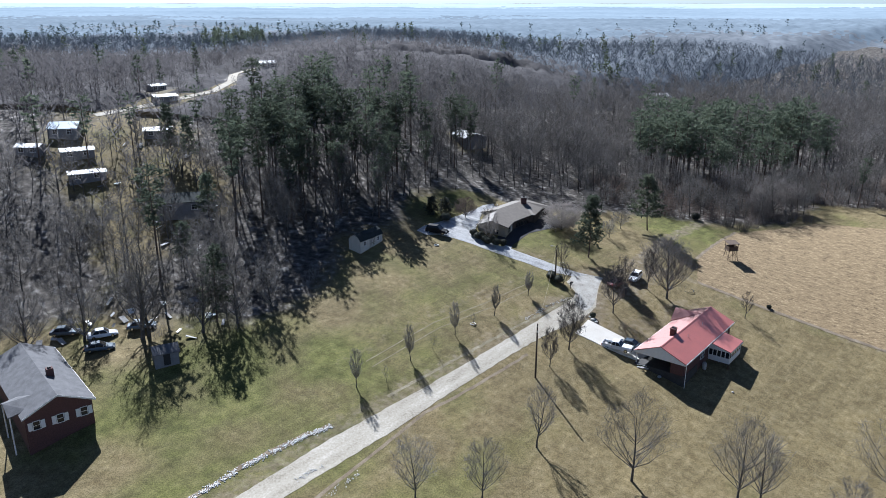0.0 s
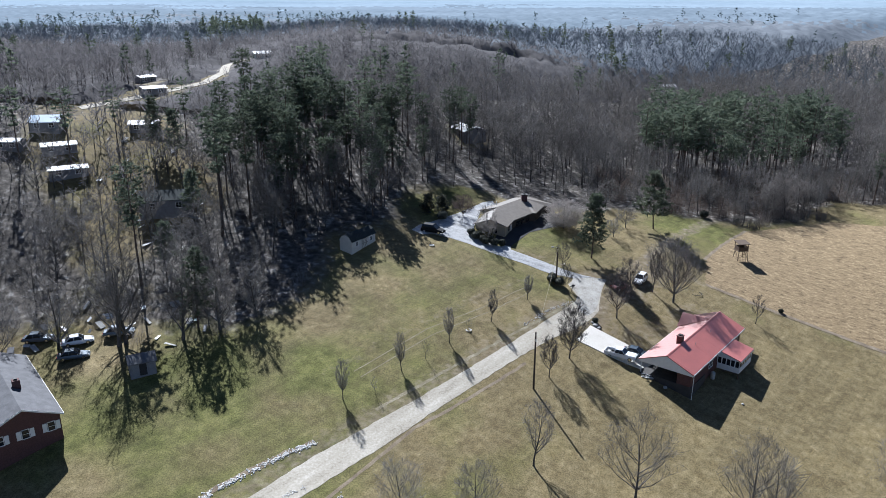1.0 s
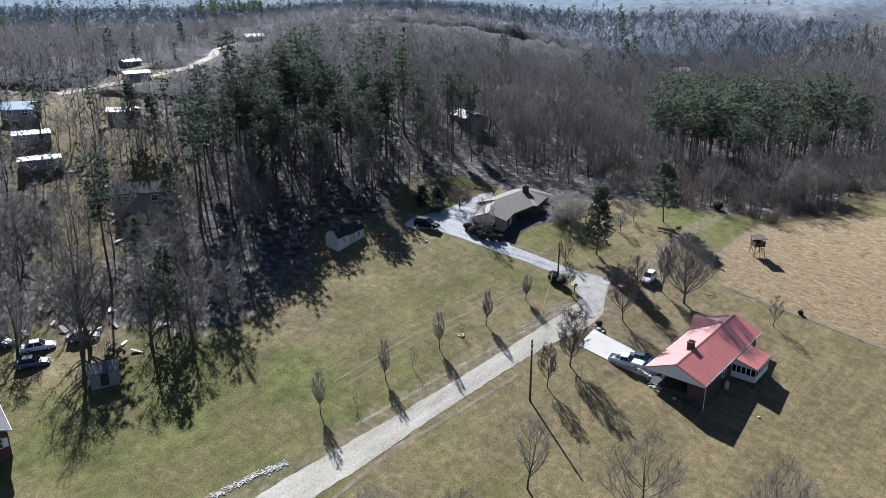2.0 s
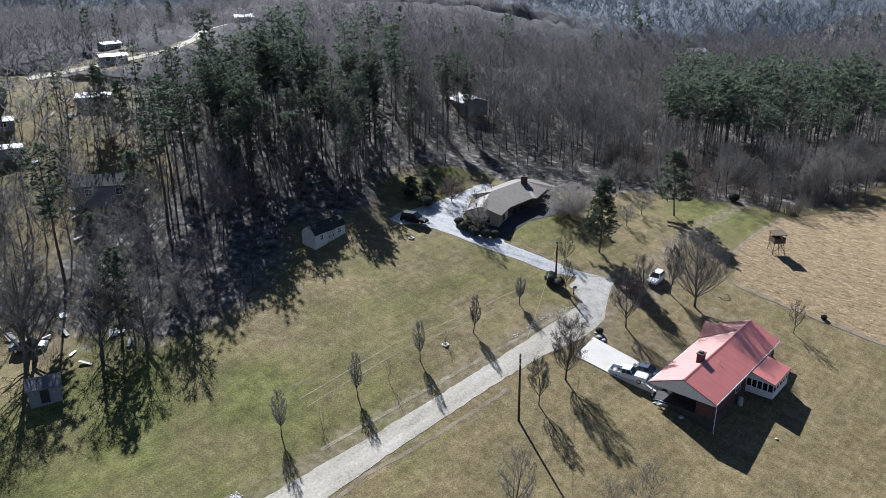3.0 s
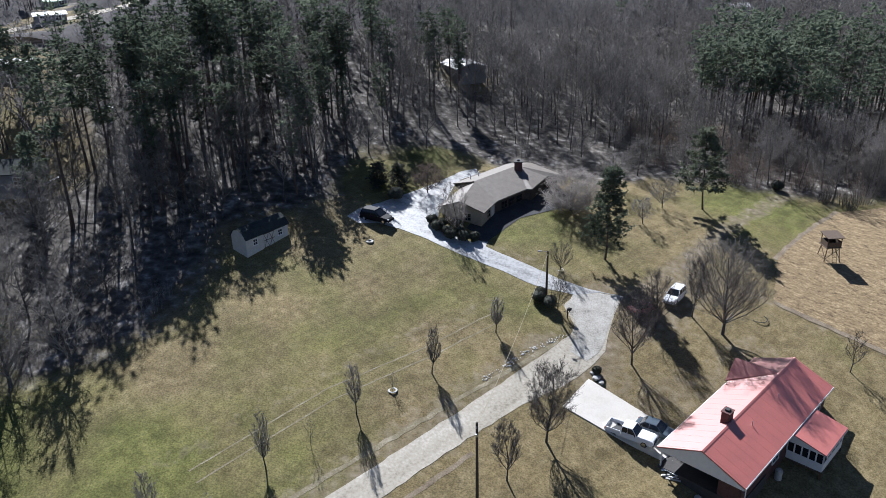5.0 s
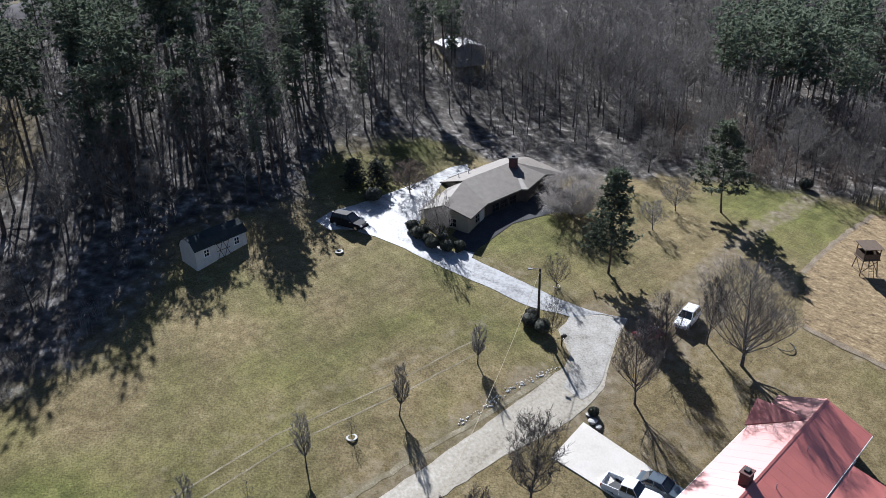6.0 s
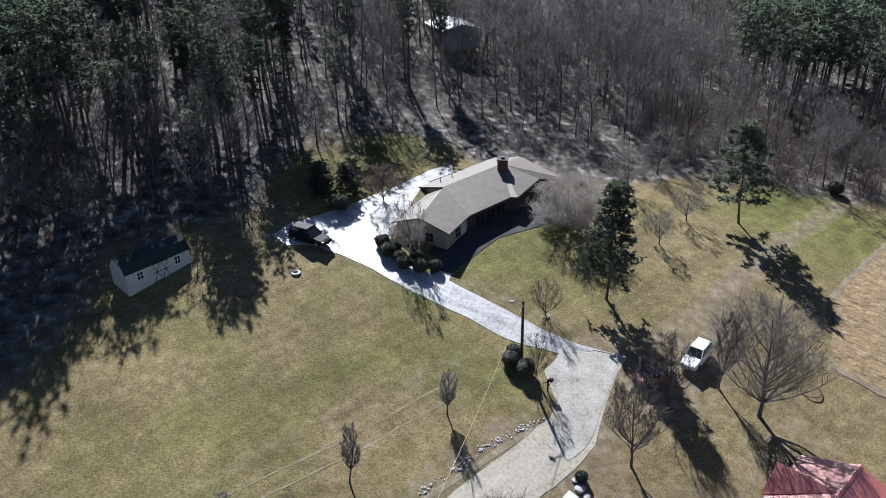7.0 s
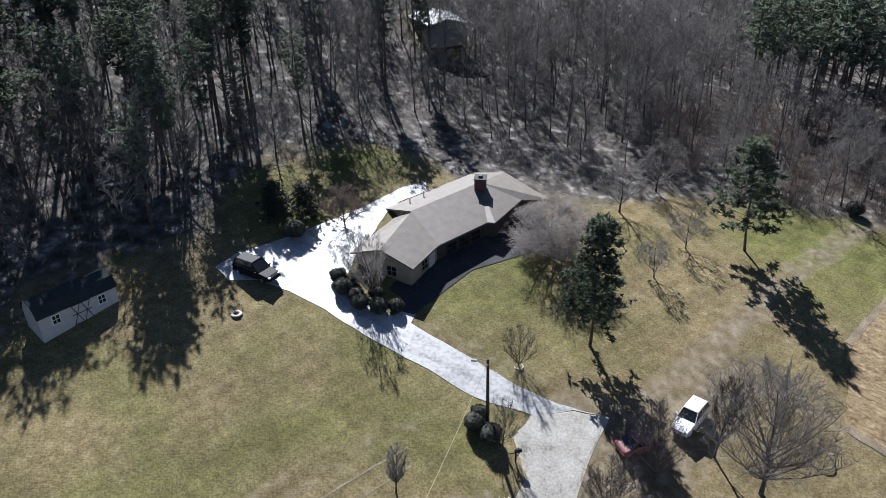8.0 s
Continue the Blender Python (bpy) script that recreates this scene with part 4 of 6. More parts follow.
# ---- houses ----
def window(parent, x, y, z, ang, w, h, name="window", panes=2, mat=None):
    """A framed window, proud of the wall; ang is the outward direction in degrees, in the thing's own space."""
    m = pose(x, y, z, 0, 0, ang)
    fr = bmesh.new()
    t, d = 0.08, 0.06
    box(-0.02, d, -w / 2 - t, w / 2 + t, h / 2, h / 2 + t, bm=fr)
    box(-0.02, d + 0.04, -w / 2 - t - 0.05, w / 2 + t + 0.05, -h / 2 - t, -h / 2, bm=fr)
    box(-0.02, d, -w / 2 - t, -w / 2, -h / 2, h / 2, bm=fr)
    box(-0.02, d, w / 2, w / 2 + t, -h / 2, h / 2, bm=fr)
    for k in range(1, panes):
        box(0.0, d - 0.01, -w / 2 + w * k / panes - 0.025, -w / 2 + w * k / panes + 0.025, -h / 2, h / 2, bm=fr)
    box(0.0, d - 0.012, -w / 2, w / 2, -0.025, 0.025, bm=fr)
    bmesh.ops.transform(fr, matrix=m, verts=fr.verts)
    f = part(name, fr, mat or M_WHITE, parent, "painted window frame")
    g = box(-0.01, 0.025, -w / 2, w / 2, -h / 2, h / 2)
    bmesh.ops.transform(g, matrix=m, verts=g.verts)
    part("pane", g, M_GLASS, f, "dark reflecting pane")
    return f


def wall_runs(parent, pts, z0, z1, mat, t=0.2, closed=True, name="wall"):
    """One wall part for each side of the outline."""
    n = len(pts)
    for k in range(n if closed else n - 1):
        (x0, y0), (x1, y1) = pts[k], pts[(k + 1) % n]
        L = math.hypot(x1 - x0, y1 - y0)
        b = box(0.003, L - 0.003, -t / 2, t / 2, z0, z1)
        bmesh.ops.transform(b, matrix=pose(x0, y0, 0, 0, 0, math.degrees(math.atan2(y1 - y0, x1 - x0))), verts=b.verts)
        part(name, b, mat, parent)


def gable_wall(x, y0, y1, z0, ze, zr, t=0.2):
    """A gable end in the plane x, from y0 to y1, with its peak in the middle."""
    ym = (y0 + y1) / 2
    pts = [(y0, z0), (y1, z0), (y1, ze), (ym, zr), (y0, ze)]
    bm = bmesh.new()
    vs = [[bm.verts.new((x + s * t / 2, y, z)) for y, z in pts] for s in (-1, 1)]
    bm.faces.new(vs[0])
    bm.faces.new(vs[1])
    for k in range(5):
        bm.faces.new((vs[0][k], vs[0][(k + 1) % 5], vs[1][(k + 1) % 5], vs[1][k]))
    return bm


def ribs(parent, a0, a1, b0, b1, n, mat, name="seam"):
    """Standing seams on a roof plane from the ridge line a0-a1 to the eave line b0-b1."""
    for k in range(n + 1):
        u = k / n
        p, q = Vector(a0).lerp(Vector(a1), u), Vector(b0).lerp(Vector(b1), u)
        d = (q - p)
        b = box(0, d.length, -0.01, 0.01, 0.0, 0.007)
        bmesh.ops.transform(b, matrix=Matrix.Translation(p) @ d.to_track_quat("X", "Z").to_matrix().to_4x4(), verts=b.verts)
        part(name, b, mat, parent)


def red_house():
    h = thing("house", 39.4, 112.4, 0.0, 51.0, "brick ranch house under a red metal roof with a carport", "house")
    L, Wd, ez, rz = 22.4, 9.1, 1.8, 3.7
    floor = -0.55
    ro = part("roof", slab_quad([(0, 0, ez), (L, 0, ez), (L, Wd / 2, rz), (0, Wd / 2, rz)], 0.14), M_RED, h, "red ribbed metal roofing")
    rw = part("roof", slab_quad([(0, Wd, ez), (L, Wd, ez), (L, Wd / 2, rz), (0, Wd / 2, rz)], 0.14), M_RED, h, "red ribbed metal roofing bleached by sun")
    for x0 in (15.7, 20.3):
        part("wing_roof", slab_quad([(x0, Wd + 0.35, ez), (18.0, Wd + 0.45, rz - 0.02), (18.0, Wd / 2, rz + 0.02)], 0.12), M_RED, h, "red roofing of the rear cross gable")
    part("gable", hull([(x, y, z) for y in (Wd + 0.05, Wd + 0.15) for x, z in ((15.9, ez - 0.2), (20.1, ez - 0.2), (18.0, rz - 0.2))]), M_WHITE, h, "white boarded cross gable")
    ribs(ro, (0.3, Wd / 2, rz), (L - 0.3, Wd / 2, rz), (0.3, 0, ez), (L - 0.3, 0, ez), 18, M_RED)
    ribs(rw, (0.3, Wd / 2, rz), (16.0, Wd / 2, rz), (0.3, Wd, ez), (16.0, Wd, ez), 13, M_RED)
    part("ridge_cap", hull([(-0.05, Wd / 2 - 0.2, rz - 0.03), (-0.05, Wd / 2 + 0.2, rz - 0.03), (-0.05, Wd / 2, rz + 0.06), (L, Wd / 2 - 0.2, rz - 0.03), (L, Wd / 2 + 0.2, rz - 0.03), (L, Wd / 2, rz + 0.06)]), M_RED, h)
    # white boards along eaves and gables
    part("fascia", box(0, L, -0.06, 0.0, ez - 0.26, ez - 0.02), M_WHITE, h, "white painted eave board")
    part("fascia", box(0, 16.0, Wd, Wd + 0.06, ez - 0.26, ez - 0.02), M_WHITE, h, "white painted eave board")
    part("gable", gable_wall(0.05, 0.1, Wd - 0.1, ez - 0.35, ez - 0.16, rz - 0.16, 0.1), M_WHITE, h, "white boarded gable")
    part("gable", gable_wall(L - 0.3, 0.4, Wd - 0.4, ez - 0.3, ez - 0.16, rz - 0.2, 0.1), M_WHITE, h, "white boarded gable")
    part("ceiling_board", box(0.1, 6.2, 0.1, Wd - 0.1, ez - 0.42, ez - 0.36), M_WHITE, h, "white carport ceiling")
    # brick body beyond the carport, down to the falling ground
    wall_runs(h, [(6.3, 0.55), (L - 0.6, 0.55), (L - 0.6, Wd - 0.5), (6.3, Wd - 0.5)], -5.0, ez - 0.3, M_BRICK)
    # the floor's colour carries the deep shade below the carport roof
    part("carport_floor", box(0.2, 6.15, 0.3, Wd - 0.2, -4.8, floor), M_DARKCONC, h, "concrete carport floor coloured dark for the shade under the roof")
    wall_runs(h, [(0.35, 0.5), (6.2, 0.5), (6.2, 2.6), (0.35, 2.6)], -5.0, ez - 0.44, M_BRICK)
    for x in (0.35, 3.3):
        for y in (Wd - 0.4,):
            part("post", box(x - 0.07, x + 0.07, y - 0.07, y + 0.07, floor, ez - 0.4, 0.01), M_WHITE, h, "white carport post")
    part("downspout", beam((0.1, -0.05, ez - 0.2), (0.1, -0.02, -2.6), 0.05), M_WHITE, h, "white downspout")
    ch = part("chimney", box(5.8, 6.8, Wd / 2 + 0.1, Wd / 2 + 0.95, rz - 0.8, rz + 0.95, 0.02), M_BRICK, h, "dark brick chimney")
    part("chimney_cap", box(5.72, 6.88, Wd / 2 + 0.02, Wd / 2 + 1.03, rz + 0.95, rz + 1.05, 0.01), M_BRICK, ch, "corbelled brick cap")
    part("flue", box(6.05, 6.55, Wd / 2 + 0.3, Wd / 2 + 0.75, rz + 1.05, rz + 1.25, 0.01), M_DARK, ch)
    # the porch on the lower side
    px0, px1, py = 11.2, 17.1, -3.45
    part("porch_roof", slab_quad([(px0, 0.1, ez - 0.1), (px1, 0.1, ez - 0.1), (px1 + 0.1, py, 0.85), (px0 - 0.1, py, 0.85)], 0.12), M_RED, h, "red metal porch roof")
    part("porch_fascia", box(px0 - 0.05, px1 + 0.05, py - 0.05, py, 0.55, 0.76), M_WHITE, h, "white porch eave board")
    wall_runs(h, [(px0 + 0.2, 0.4), (px0 + 0.2, py + 0.25), (px1 - 0.2, py + 0.25), (px1 - 0.2, 0.4)], -1.5, -0.55, M_WHITE, 0.12, False, "porch_wall")
    part("porch_floor", box(px0 + 0.1, px1 - 0.1, py + 0.2, 0.4, -1.7, -1.5), M_WOOD, h)
    part("porch_wall", hull([(px0 + 0.14, y, z) for y, z in ((0.4, 0.55), (py + 0.25, 0.55), (0.4, 1.5), (py + 0.25, 0.72))] + [(px0 + 0.26, y, z) for y, z in ((0.4, 0.55), (py + 0.25, 0.55), (0.4, 1.5), (py + 0.25, 0.72))]), M_WHITE, h, "white porch side above the windows")
    for k in range(6):
        y = py + 0.25 + (0.15 - py) * k / 5
        part("mullion", box(px0 + 0.13, px0 + 0.27, y - 0.07, y + 0.07, -0.55, 0.56), M_WHITE, h, "white porch mullion")
        x = px0 + 0.2 + (px1 - px0 - 0.4) * k / 5
        part("mullion", box(x - 0.07, x + 0.07, py + 0.18, py + 0.32, -0.55, 0.56), M_WHITE, h, "white porch mullion")
    part("pane", box(px0 + 0.18, px0 + 0.22, py + 0.33, 0.4, -0.54, 0.55), M_GLASS, h, "dark porch glass")
    part("pane", box(px0 + 0.3, px1 - 0.3, py + 0.23, py + 0.27, -0.54, 0.55), M_GLASS, h, "dark porch glass")
    for x, y in ((px0 + 0.2, py + 0.25), (px1 - 0.2, py + 0.25), (px1 - 0.2, -0.8), (px0 + 0.2, -0.8)):
        part("pier", box(x - 0.12, x + 0.12, y - 0.12, y + 0.12, -5.2, -1.5), M_WOOD, h, "wooden porch pier")
    for x in (8.4, 19.6):
        window(h, x, 0.44, 0.3, -90, 1.4, 1.1)
    for z, r in ((rz - 0.35, 0.05),):
        for x in (7.9, 14.3):
            part("vent_pipe", cyl(x, Wd / 2 - 1.5, rz - 0.8, rz - 0.1, r, n=8), M_METAL, h, "thin roof vent pipe")
    t = thing("storage_tank", 44.7, 118.6, gz(44.7, 118.6), 51, "round white tank beside the brick wall", "tank")
    b = cyl(0, 0, -0.2, 1.2, 0.36, n=20)
    bmesh.ops.bevel(b, geom=[e for e in b.edges if abs(e.verts[0].co.z - e.verts[1].co.z) < 0.01], offset=0.15, segments=3, affect="EDGES")
    part("drum", b, M_STONE, t)


red_house()


def tan_house():
    ox, oy = 13.0, 160.0
    gzl = gz(13, 158)
    h = thing("house", ox, oy, 0.0, 0.0, "tan ranch house with a bent brown shingle roof", "house")

    def P(x, y, z):
        return (x - ox, y - oy, z)

    ez, rz = 12.75, 14.35
    r1 = 13.98
    part("roof", slab_quad([P(13.6, 153.7, ez), P(15.3, 158.5, ez), P(11.9, 162.6, rz - 0.03), P(10.2, 154.9, r1)], 0.18), M_SHADE, h, "brown shingle roof of the near wing")
    part("roof", slab_quad([P(6.9, 156.1, ez), P(9.7, 163.9, ez), P(12.0, 162.7, r1 + 0.25), P(10.2, 154.9, r1)], 0.18), M_SHADE, h, "brown shingle roof of the near wing")
    part("roof", slab_quad([P(15.3, 158.5, ez), P(19.6, 163.9, ez), P(18.1, 170.3, rz), P(11.75, 162.5, rz)], 0.18), M_SHADE, h, "brown shingle roof of the main body")
    part("roof", slab_quad([P(8.2, 166.0, ez), P(16.8, 176.5, ez), P(18.1, 170.3, rz), P(11.75, 162.5, rz)], 0.18), M_SHADE, h, "brown shingle roof on the sunny side")
    part("roof", slab_quad([P(19.6, 163.9, ez), P(20.4, 163.9, ez), P(22.8, 169.3, ez + 0.15), P(18.1, 170.3, rz)], 0.18), M_SHADE, h, "paler brown shingles of the far end")
    part("roof", slab_quad([P(22.8, 169.3, ez + 0.15), P(25.9, 170.2, ez - 0.1), P(20.4, 176.9, ez), P(18.1, 170.3, rz)], 0.18), M_SHADE, h, "brown shingles of the far end")
    part("roof", slab_quad([P(20.4, 176.9, ez), P(16.8, 176.5, ez), P(18.1, 170.3, rz)], 0.18), M_SHADE, h, "brown shingles of the far end")
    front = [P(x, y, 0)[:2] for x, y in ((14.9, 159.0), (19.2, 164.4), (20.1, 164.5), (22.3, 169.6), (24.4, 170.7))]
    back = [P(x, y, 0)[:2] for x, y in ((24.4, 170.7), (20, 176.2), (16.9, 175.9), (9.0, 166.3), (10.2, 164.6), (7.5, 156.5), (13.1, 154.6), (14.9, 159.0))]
    # front walls are coloured as dark as their shade, the others stay tan
    wall_runs(h, front, gzl - 2.0, ez - 0.22, M_FRONTSHADE, closed=False)
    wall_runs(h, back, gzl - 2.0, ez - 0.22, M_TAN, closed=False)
    # gable ends
    for a, b, zb, zp in (((7.5, 156.5), (13.1, 154.6), ez - 0.2, r1 - 0.28), ((9.0, 166.0), (14.8, 159.2), ez - 0.2, rz - 0.3)):
        L = math.hypot(b[0] - a[0], b[1] - a[1])
        g = bmesh.new()
        for s in (-0.09, 0.09):
            g.faces.new([g.verts.new(p) for p in ((0, s, zb), (L, s, zb), (L / 2, s, zp))])
        fs = g.faces[:]
        v = g.verts[:]
        for i in range(3):
            g.faces.new((v[i], v[(i + 1) % 3], v[3 + (i + 1) % 3], v[3 + i]))
        bmesh.ops.transform(g, matrix=pose(a[0] - ox, a[1] - oy, 0, 0, 0, math.degrees(math.atan2(b[1] - a[1], b[0] - a[0]))), verts=g.verts)
        part("gable", g, M_TAN, h, "tan boarded gable")
    ch = part("chimney", box(4.7, 5.9, 8.6, 9.9, 13.2, 15.35, 0.02), M_BRICK, h, "dark brick chimney on the ridge")
    part("chimney_cap", box(4.62, 5.98, 8.52, 9.98, 15.35, 15.47, 0.01), M_DARKCONC, ch)
    part("flue", box(5.1, 5.5, 9.0, 9.5, 15.47, 15.68, 0.01), M_DARK, ch)
    for px, py in ((11.0, 166.2), (12.2, 168.0)):
        part("vent_pipe", cyl(px - ox, py - oy, 12.8, 14.1, 0.07, n=8), M_WHITE, h, "white roof vent pipe")
    window(h, 11.2 - ox, 155.15 - oy, 11.55, -108, 1.0, 1.0, mat=M_TAN)
    a2 = math.degrees(math.atan2(-4.3, 5.4))
    for u in (0.3, 0.55, 0.8):
        x, y = 14.9 + (19.2 - 14.9) * u, 159.0 + (164.4 - 159.0) * u
        window(h, x - ox + 0.09, y - oy - 0.07, 11.5, a2, 1.3, 1.0, mat=M_FRONTSHADE)
    window(h, 14.0 - ox + 0.12, 156.8 - oy - 0.04, 11.5, -22, 1.0, 1.0, mat=M_TAN)
    d = box(-0.03, 0.05, -0.5, 0.5, -1.05, 1.05, 0.01)
    bmesh.ops.transform(d, matrix=pose(14.55 - ox + 0.1, 158.1 - oy - 0.05, 11.3, 0, 0, -22), verts=d.verts)
    dd = part("door", d, M_CREAM, h, "cream front door")
    k = cyl(0, 0, -0.03, 0.06, 0.035, n=8)
    bmesh.ops.transform(k, matrix=pose(14.68 - ox + 0.1, 158.45 - oy - 0.06, 11.25, 0, 70, -22), verts=k.verts)
    part("knob", k, M_CHROME, dd)


tan_house()


def shed():
    x, y, a = -15.9, 140.5, 57.0
    z = gz(-14.2, 143.8) - 0.05
    s = thing("shed", x, y, z, a, "white garden shed with a dark gambrel roof on the shaded lawn", "shed")
    L, W2, wz = 6.9, 2.8, 2.05
    wall_runs(s, [(0, 0), (L, 0), (L, W2), (0, W2)], -1.2, wz, M_CREAM, 0.1)
    prof = [(-0.2, wz - 0.12), (0.45, wz + 0.75), (W2 / 2, wz + 1.15), (W2 - 0.45, wz + 0.75), (W2 + 0.2, wz - 0.12)]
    for k in range(4):
        (y0, z0), (y1, z1) = prof[k], prof[k + 1]
        part("roof", slab_quad([(-0.15, y0, z0), (L + 0.15, y0, z0), (L + 0.15, y1, z1), (-0.15, y1, z1)], 0.06), M_DARKROOF, s, "dark shingle roof slope")
    for xx in (0.0, L):
        part("gable", hull([(xx + dx, yy, zz) for dx in (-0.05, 0.05) for yy, zz in ((0, wz), (W2, wz), (0.5, wz + 0.68), (W2 - 0.5, wz + 0.68), (W2 / 2, wz + 1.05))]), M_CREAM, s, "cream gable end")
    for xx in (1.4, 5.5):
        window(s, xx, -0.05, 1.25, -90, 0.6, 0.75)
    for x0 in (2.75, 3.65):
        d = part("door", box(x0, x0 + 0.85, -0.10, -0.055, -0.1, 1.85, 0.005), M_CREAM, s, "cream shed door with dark braces")
        for p, q in (((x0 + 0.05, -0.0), (x0 + 0.8, 1.8)), ((x0 + 0.8, -0.0), (x0 + 0.05, 1.8))):
            part("brace", beam((p[0], -0.11, p[1]), (q[0], -0.11, q[1]), 0.035, 4), M_WOOD, d, "dark brace")
        for zz in (-0.05, 0.9, 1.8):
            part("brace", box(x0, x0 + 0.85, -0.125, -0.1, zz - 0.04, zz + 0.04), M_WOOD, d, "dark brace")
    part("ramp", hull([(2.7, -0.05, -0.1), (4.6, -0.05, -0.1), (2.7, -1.3, -0.75), (4.6, -1.3, -0.75), (2.7, -0.05, -0.8), (4.6, -0.05, -0.8)]), M_WOOD, s, "plank ramp")


shed()


def brick_house():
    h = thing("house", -47.3, 93.1, 0.0, 129.6, "brick house with a grey shingle roof and a small front gable", "house")
    L, Wd, ez, rz = 21.0, 9.2, 6.4, 8.5
    part("roof", slab_quad([(0, 0, ez), (L, 0, ez), (L, Wd / 2, rz), (0, Wd / 2, rz)], 0.16), M_GREYROOF, h, "grey shingle roof slope")
    part("roof", slab_quad([(0, Wd, ez), (L, Wd, ez), (L, Wd / 2, rz), (0, Wd / 2, rz)], 0.16), M_GREYROOF, h, "grey shingle roof slope")
    wall_runs(h, [(0.4, 0.5), (L - 0.4, 0.5), (L - 0.4, Wd - 0.5), (0.4, Wd - 0.5)], 0.0, ez - 0.25, M_BRICK)
    part("gable", gable_wall(0.4, 0.5, Wd - 0.5, ez - 0.25, ez - 0.2, rz - 0.28), M_BRICK, h, "dark brick gable")
    part("gable", gable_wall(L - 0.4, 0.5, Wd - 0.5, ez - 0.25, ez - 0.2, rz - 0.28), M_BRICK, h, "dark brick gable")
    part("fascia", box(0, L, -0.05, 0, ez - 0.25, ez - 0.03), M_WHITE, h, "white eave board")
    for y0, y1 in ((0, Wd / 2), (Wd, Wd / 2)):
        part("rake_board", hull([(x, y, z) for x in (-0.05, 0.0) for y, z in ((y0, ez - 0.02), (y1, rz - 0.02), (y0, ez - 0.24), (y1, rz - 0.24))]), M_WHITE, h, "white rake board")
    for y in (1.6, 4.6, 7.5):
        w = window(h, 0.29, y, 4.9, 180, 0.8, 1.15, panes=1)
        for sy in (-0.78, 0.78):
            part("shutter", box(0.2, 0.27, y + sy - 0.26, y + sy + 0.26, 4.3, 5.5, 0.01), M_WHITE, w, "white louvred shutter")
    # front gable over the entry
    part("entry_roof", slab_quad([(1.8, Wd + 1.2, ez - 0.1), (1.8, Wd - 1.2, ez + 0.35), (4.2, Wd - 2.4, ez + 1.1), (4.2, Wd + 1.2, ez + 0.95)], 0.14), M_GREYROOF, h, "grey entry roof slope")
    part("entry_roof", slab_quad([(6.6, Wd + 1.2, ez - 0.1), (6.6, Wd - 1.2, ez + 0.35), (4.2, Wd - 2.4, ez + 1.1), (4.2, Wd + 1.2, ez + 0.95)], 0.14), M_GREYROOF, h, "grey entry roof slope")
    for x in (2.0, 6.4):
        part("post", box(x - 0.08, x + 0.08, Wd + 0.9, Wd + 1.06, 0.0, ez - 0.15), M_WHITE, h, "white entry post")
    ch = part("chimney", box(7.0, 7.9, 3.2, 4.1, rz - 1.4, rz + 0.7, 0.02), M_BRICK, h, "dark brick chimney")
    part("flue", box(7.25, 7.65, 3.45, 3.85, rz + 0.7, rz + 0.9, 0.01), M_DARK, ch)


brick_house()


def small_house(x, y, rz, L, W2, wall, rise, wmat, rmat, label, name="house", windows=2):
    z = gz(x, y)
    h = thing(name, x, y, z, rz, label, name.replace("_", " "))
    wall_runs(h, [(-L / 2, -W2 / 2), (L / 2, -W2 / 2), (L / 2, W2 / 2), (-L / 2, W2 / 2)], -1.0, wall, wmat, 0.15)
    for s in (-1, 1):
        part("roof", slab_quad([(-L / 2 - 0.3, s * (W2 / 2 + 0.3), wall - 0.05), (L / 2 + 0.3, s * (W2 / 2 + 0.3), wall - 0.05), (L / 2 + 0.3, 0, wall + rise), (-L / 2 - 0.3, 0, wall + rise)], 0.12), rmat, h)
        part("gable", gable_wall(s * (L / 2 - 0.02), -W2 / 2, W2 / 2, wall - 0.02, wall, wall + rise - 0.15, 0.14), wmat, h)
    for k in range(windows):
        window(h, -L / 2 + L * (k + 0.5) / windows, -W2 / 2 - 0.07, wall * 0.58, -90, 1.0, 1.0)
    return h


def outbuilding():
    h = small_house(-42.6, 107.0, 28, 3.4, 2.9, 2.1, 0.8, M_GREYSIDE, M_GREYROOF, "small grey outbuilding at the edge of the lawn", "shed", 0)
    part("door", box(-0.5, 0.5, -1.56, -1.53, 0.05, 1.9, 0.01), M_DARK, h, "dark shed door")


outbuilding()
small_house(-52.5, 150, 14, 9.5, 5.5, 2.6, 1.3, M_GREYSIDE, M_DARKROOF, "dark weathered house among the bare trees")
small_house(-74.5, 157.5, 28, 7.0, 3.0, 1.5, 0.4, M_GREYSIDE, M_WHITEROOF, "grey mobile home with a white metal roof")
small_house(-79.5, 165, 30, 6.5, 3.0, 1.5, 0.5, M_GREYSIDE, M_WHITEROOF, "grey mobile home with a white metal roof")
small_house(-85.5, 173.5, 8, 6.0, 4.5, 1.8, 1.2, M_GREYSIDE, M_BLUEROOF, "grey house with a pale blue metal roof")
small_house(-66, 177.5, 15, 6.0, 3.2, 1.5, 0.6, M_GREYSIDE, M_WHITEROOF, "grey house with a white metal roof")
small_house(-89, 164, 0, 5.0, 3.0, 1.5, 0.5, M_GREYSIDE, M_WHITEROOF, "grey mobile home with a white metal roof")
small_house(7, 213, 118, 8.0, 6.5, 2.4, 0.9, M_GREYSIDE, M_WHITEROOF, "grey house with a bright metal roof in the woods")
small_house(88, 318, 10, 7, 4, 2.6, 1.0, M_WHITE, M_WHITEROOF, "white farmhouse far off among pines")
small_house(-79, 214.5, 50, 4.2, 3.0, 1.4, 0.4, M_GREYSIDE, M_WHITEROOF, "grey house with a white roof beside the far road")
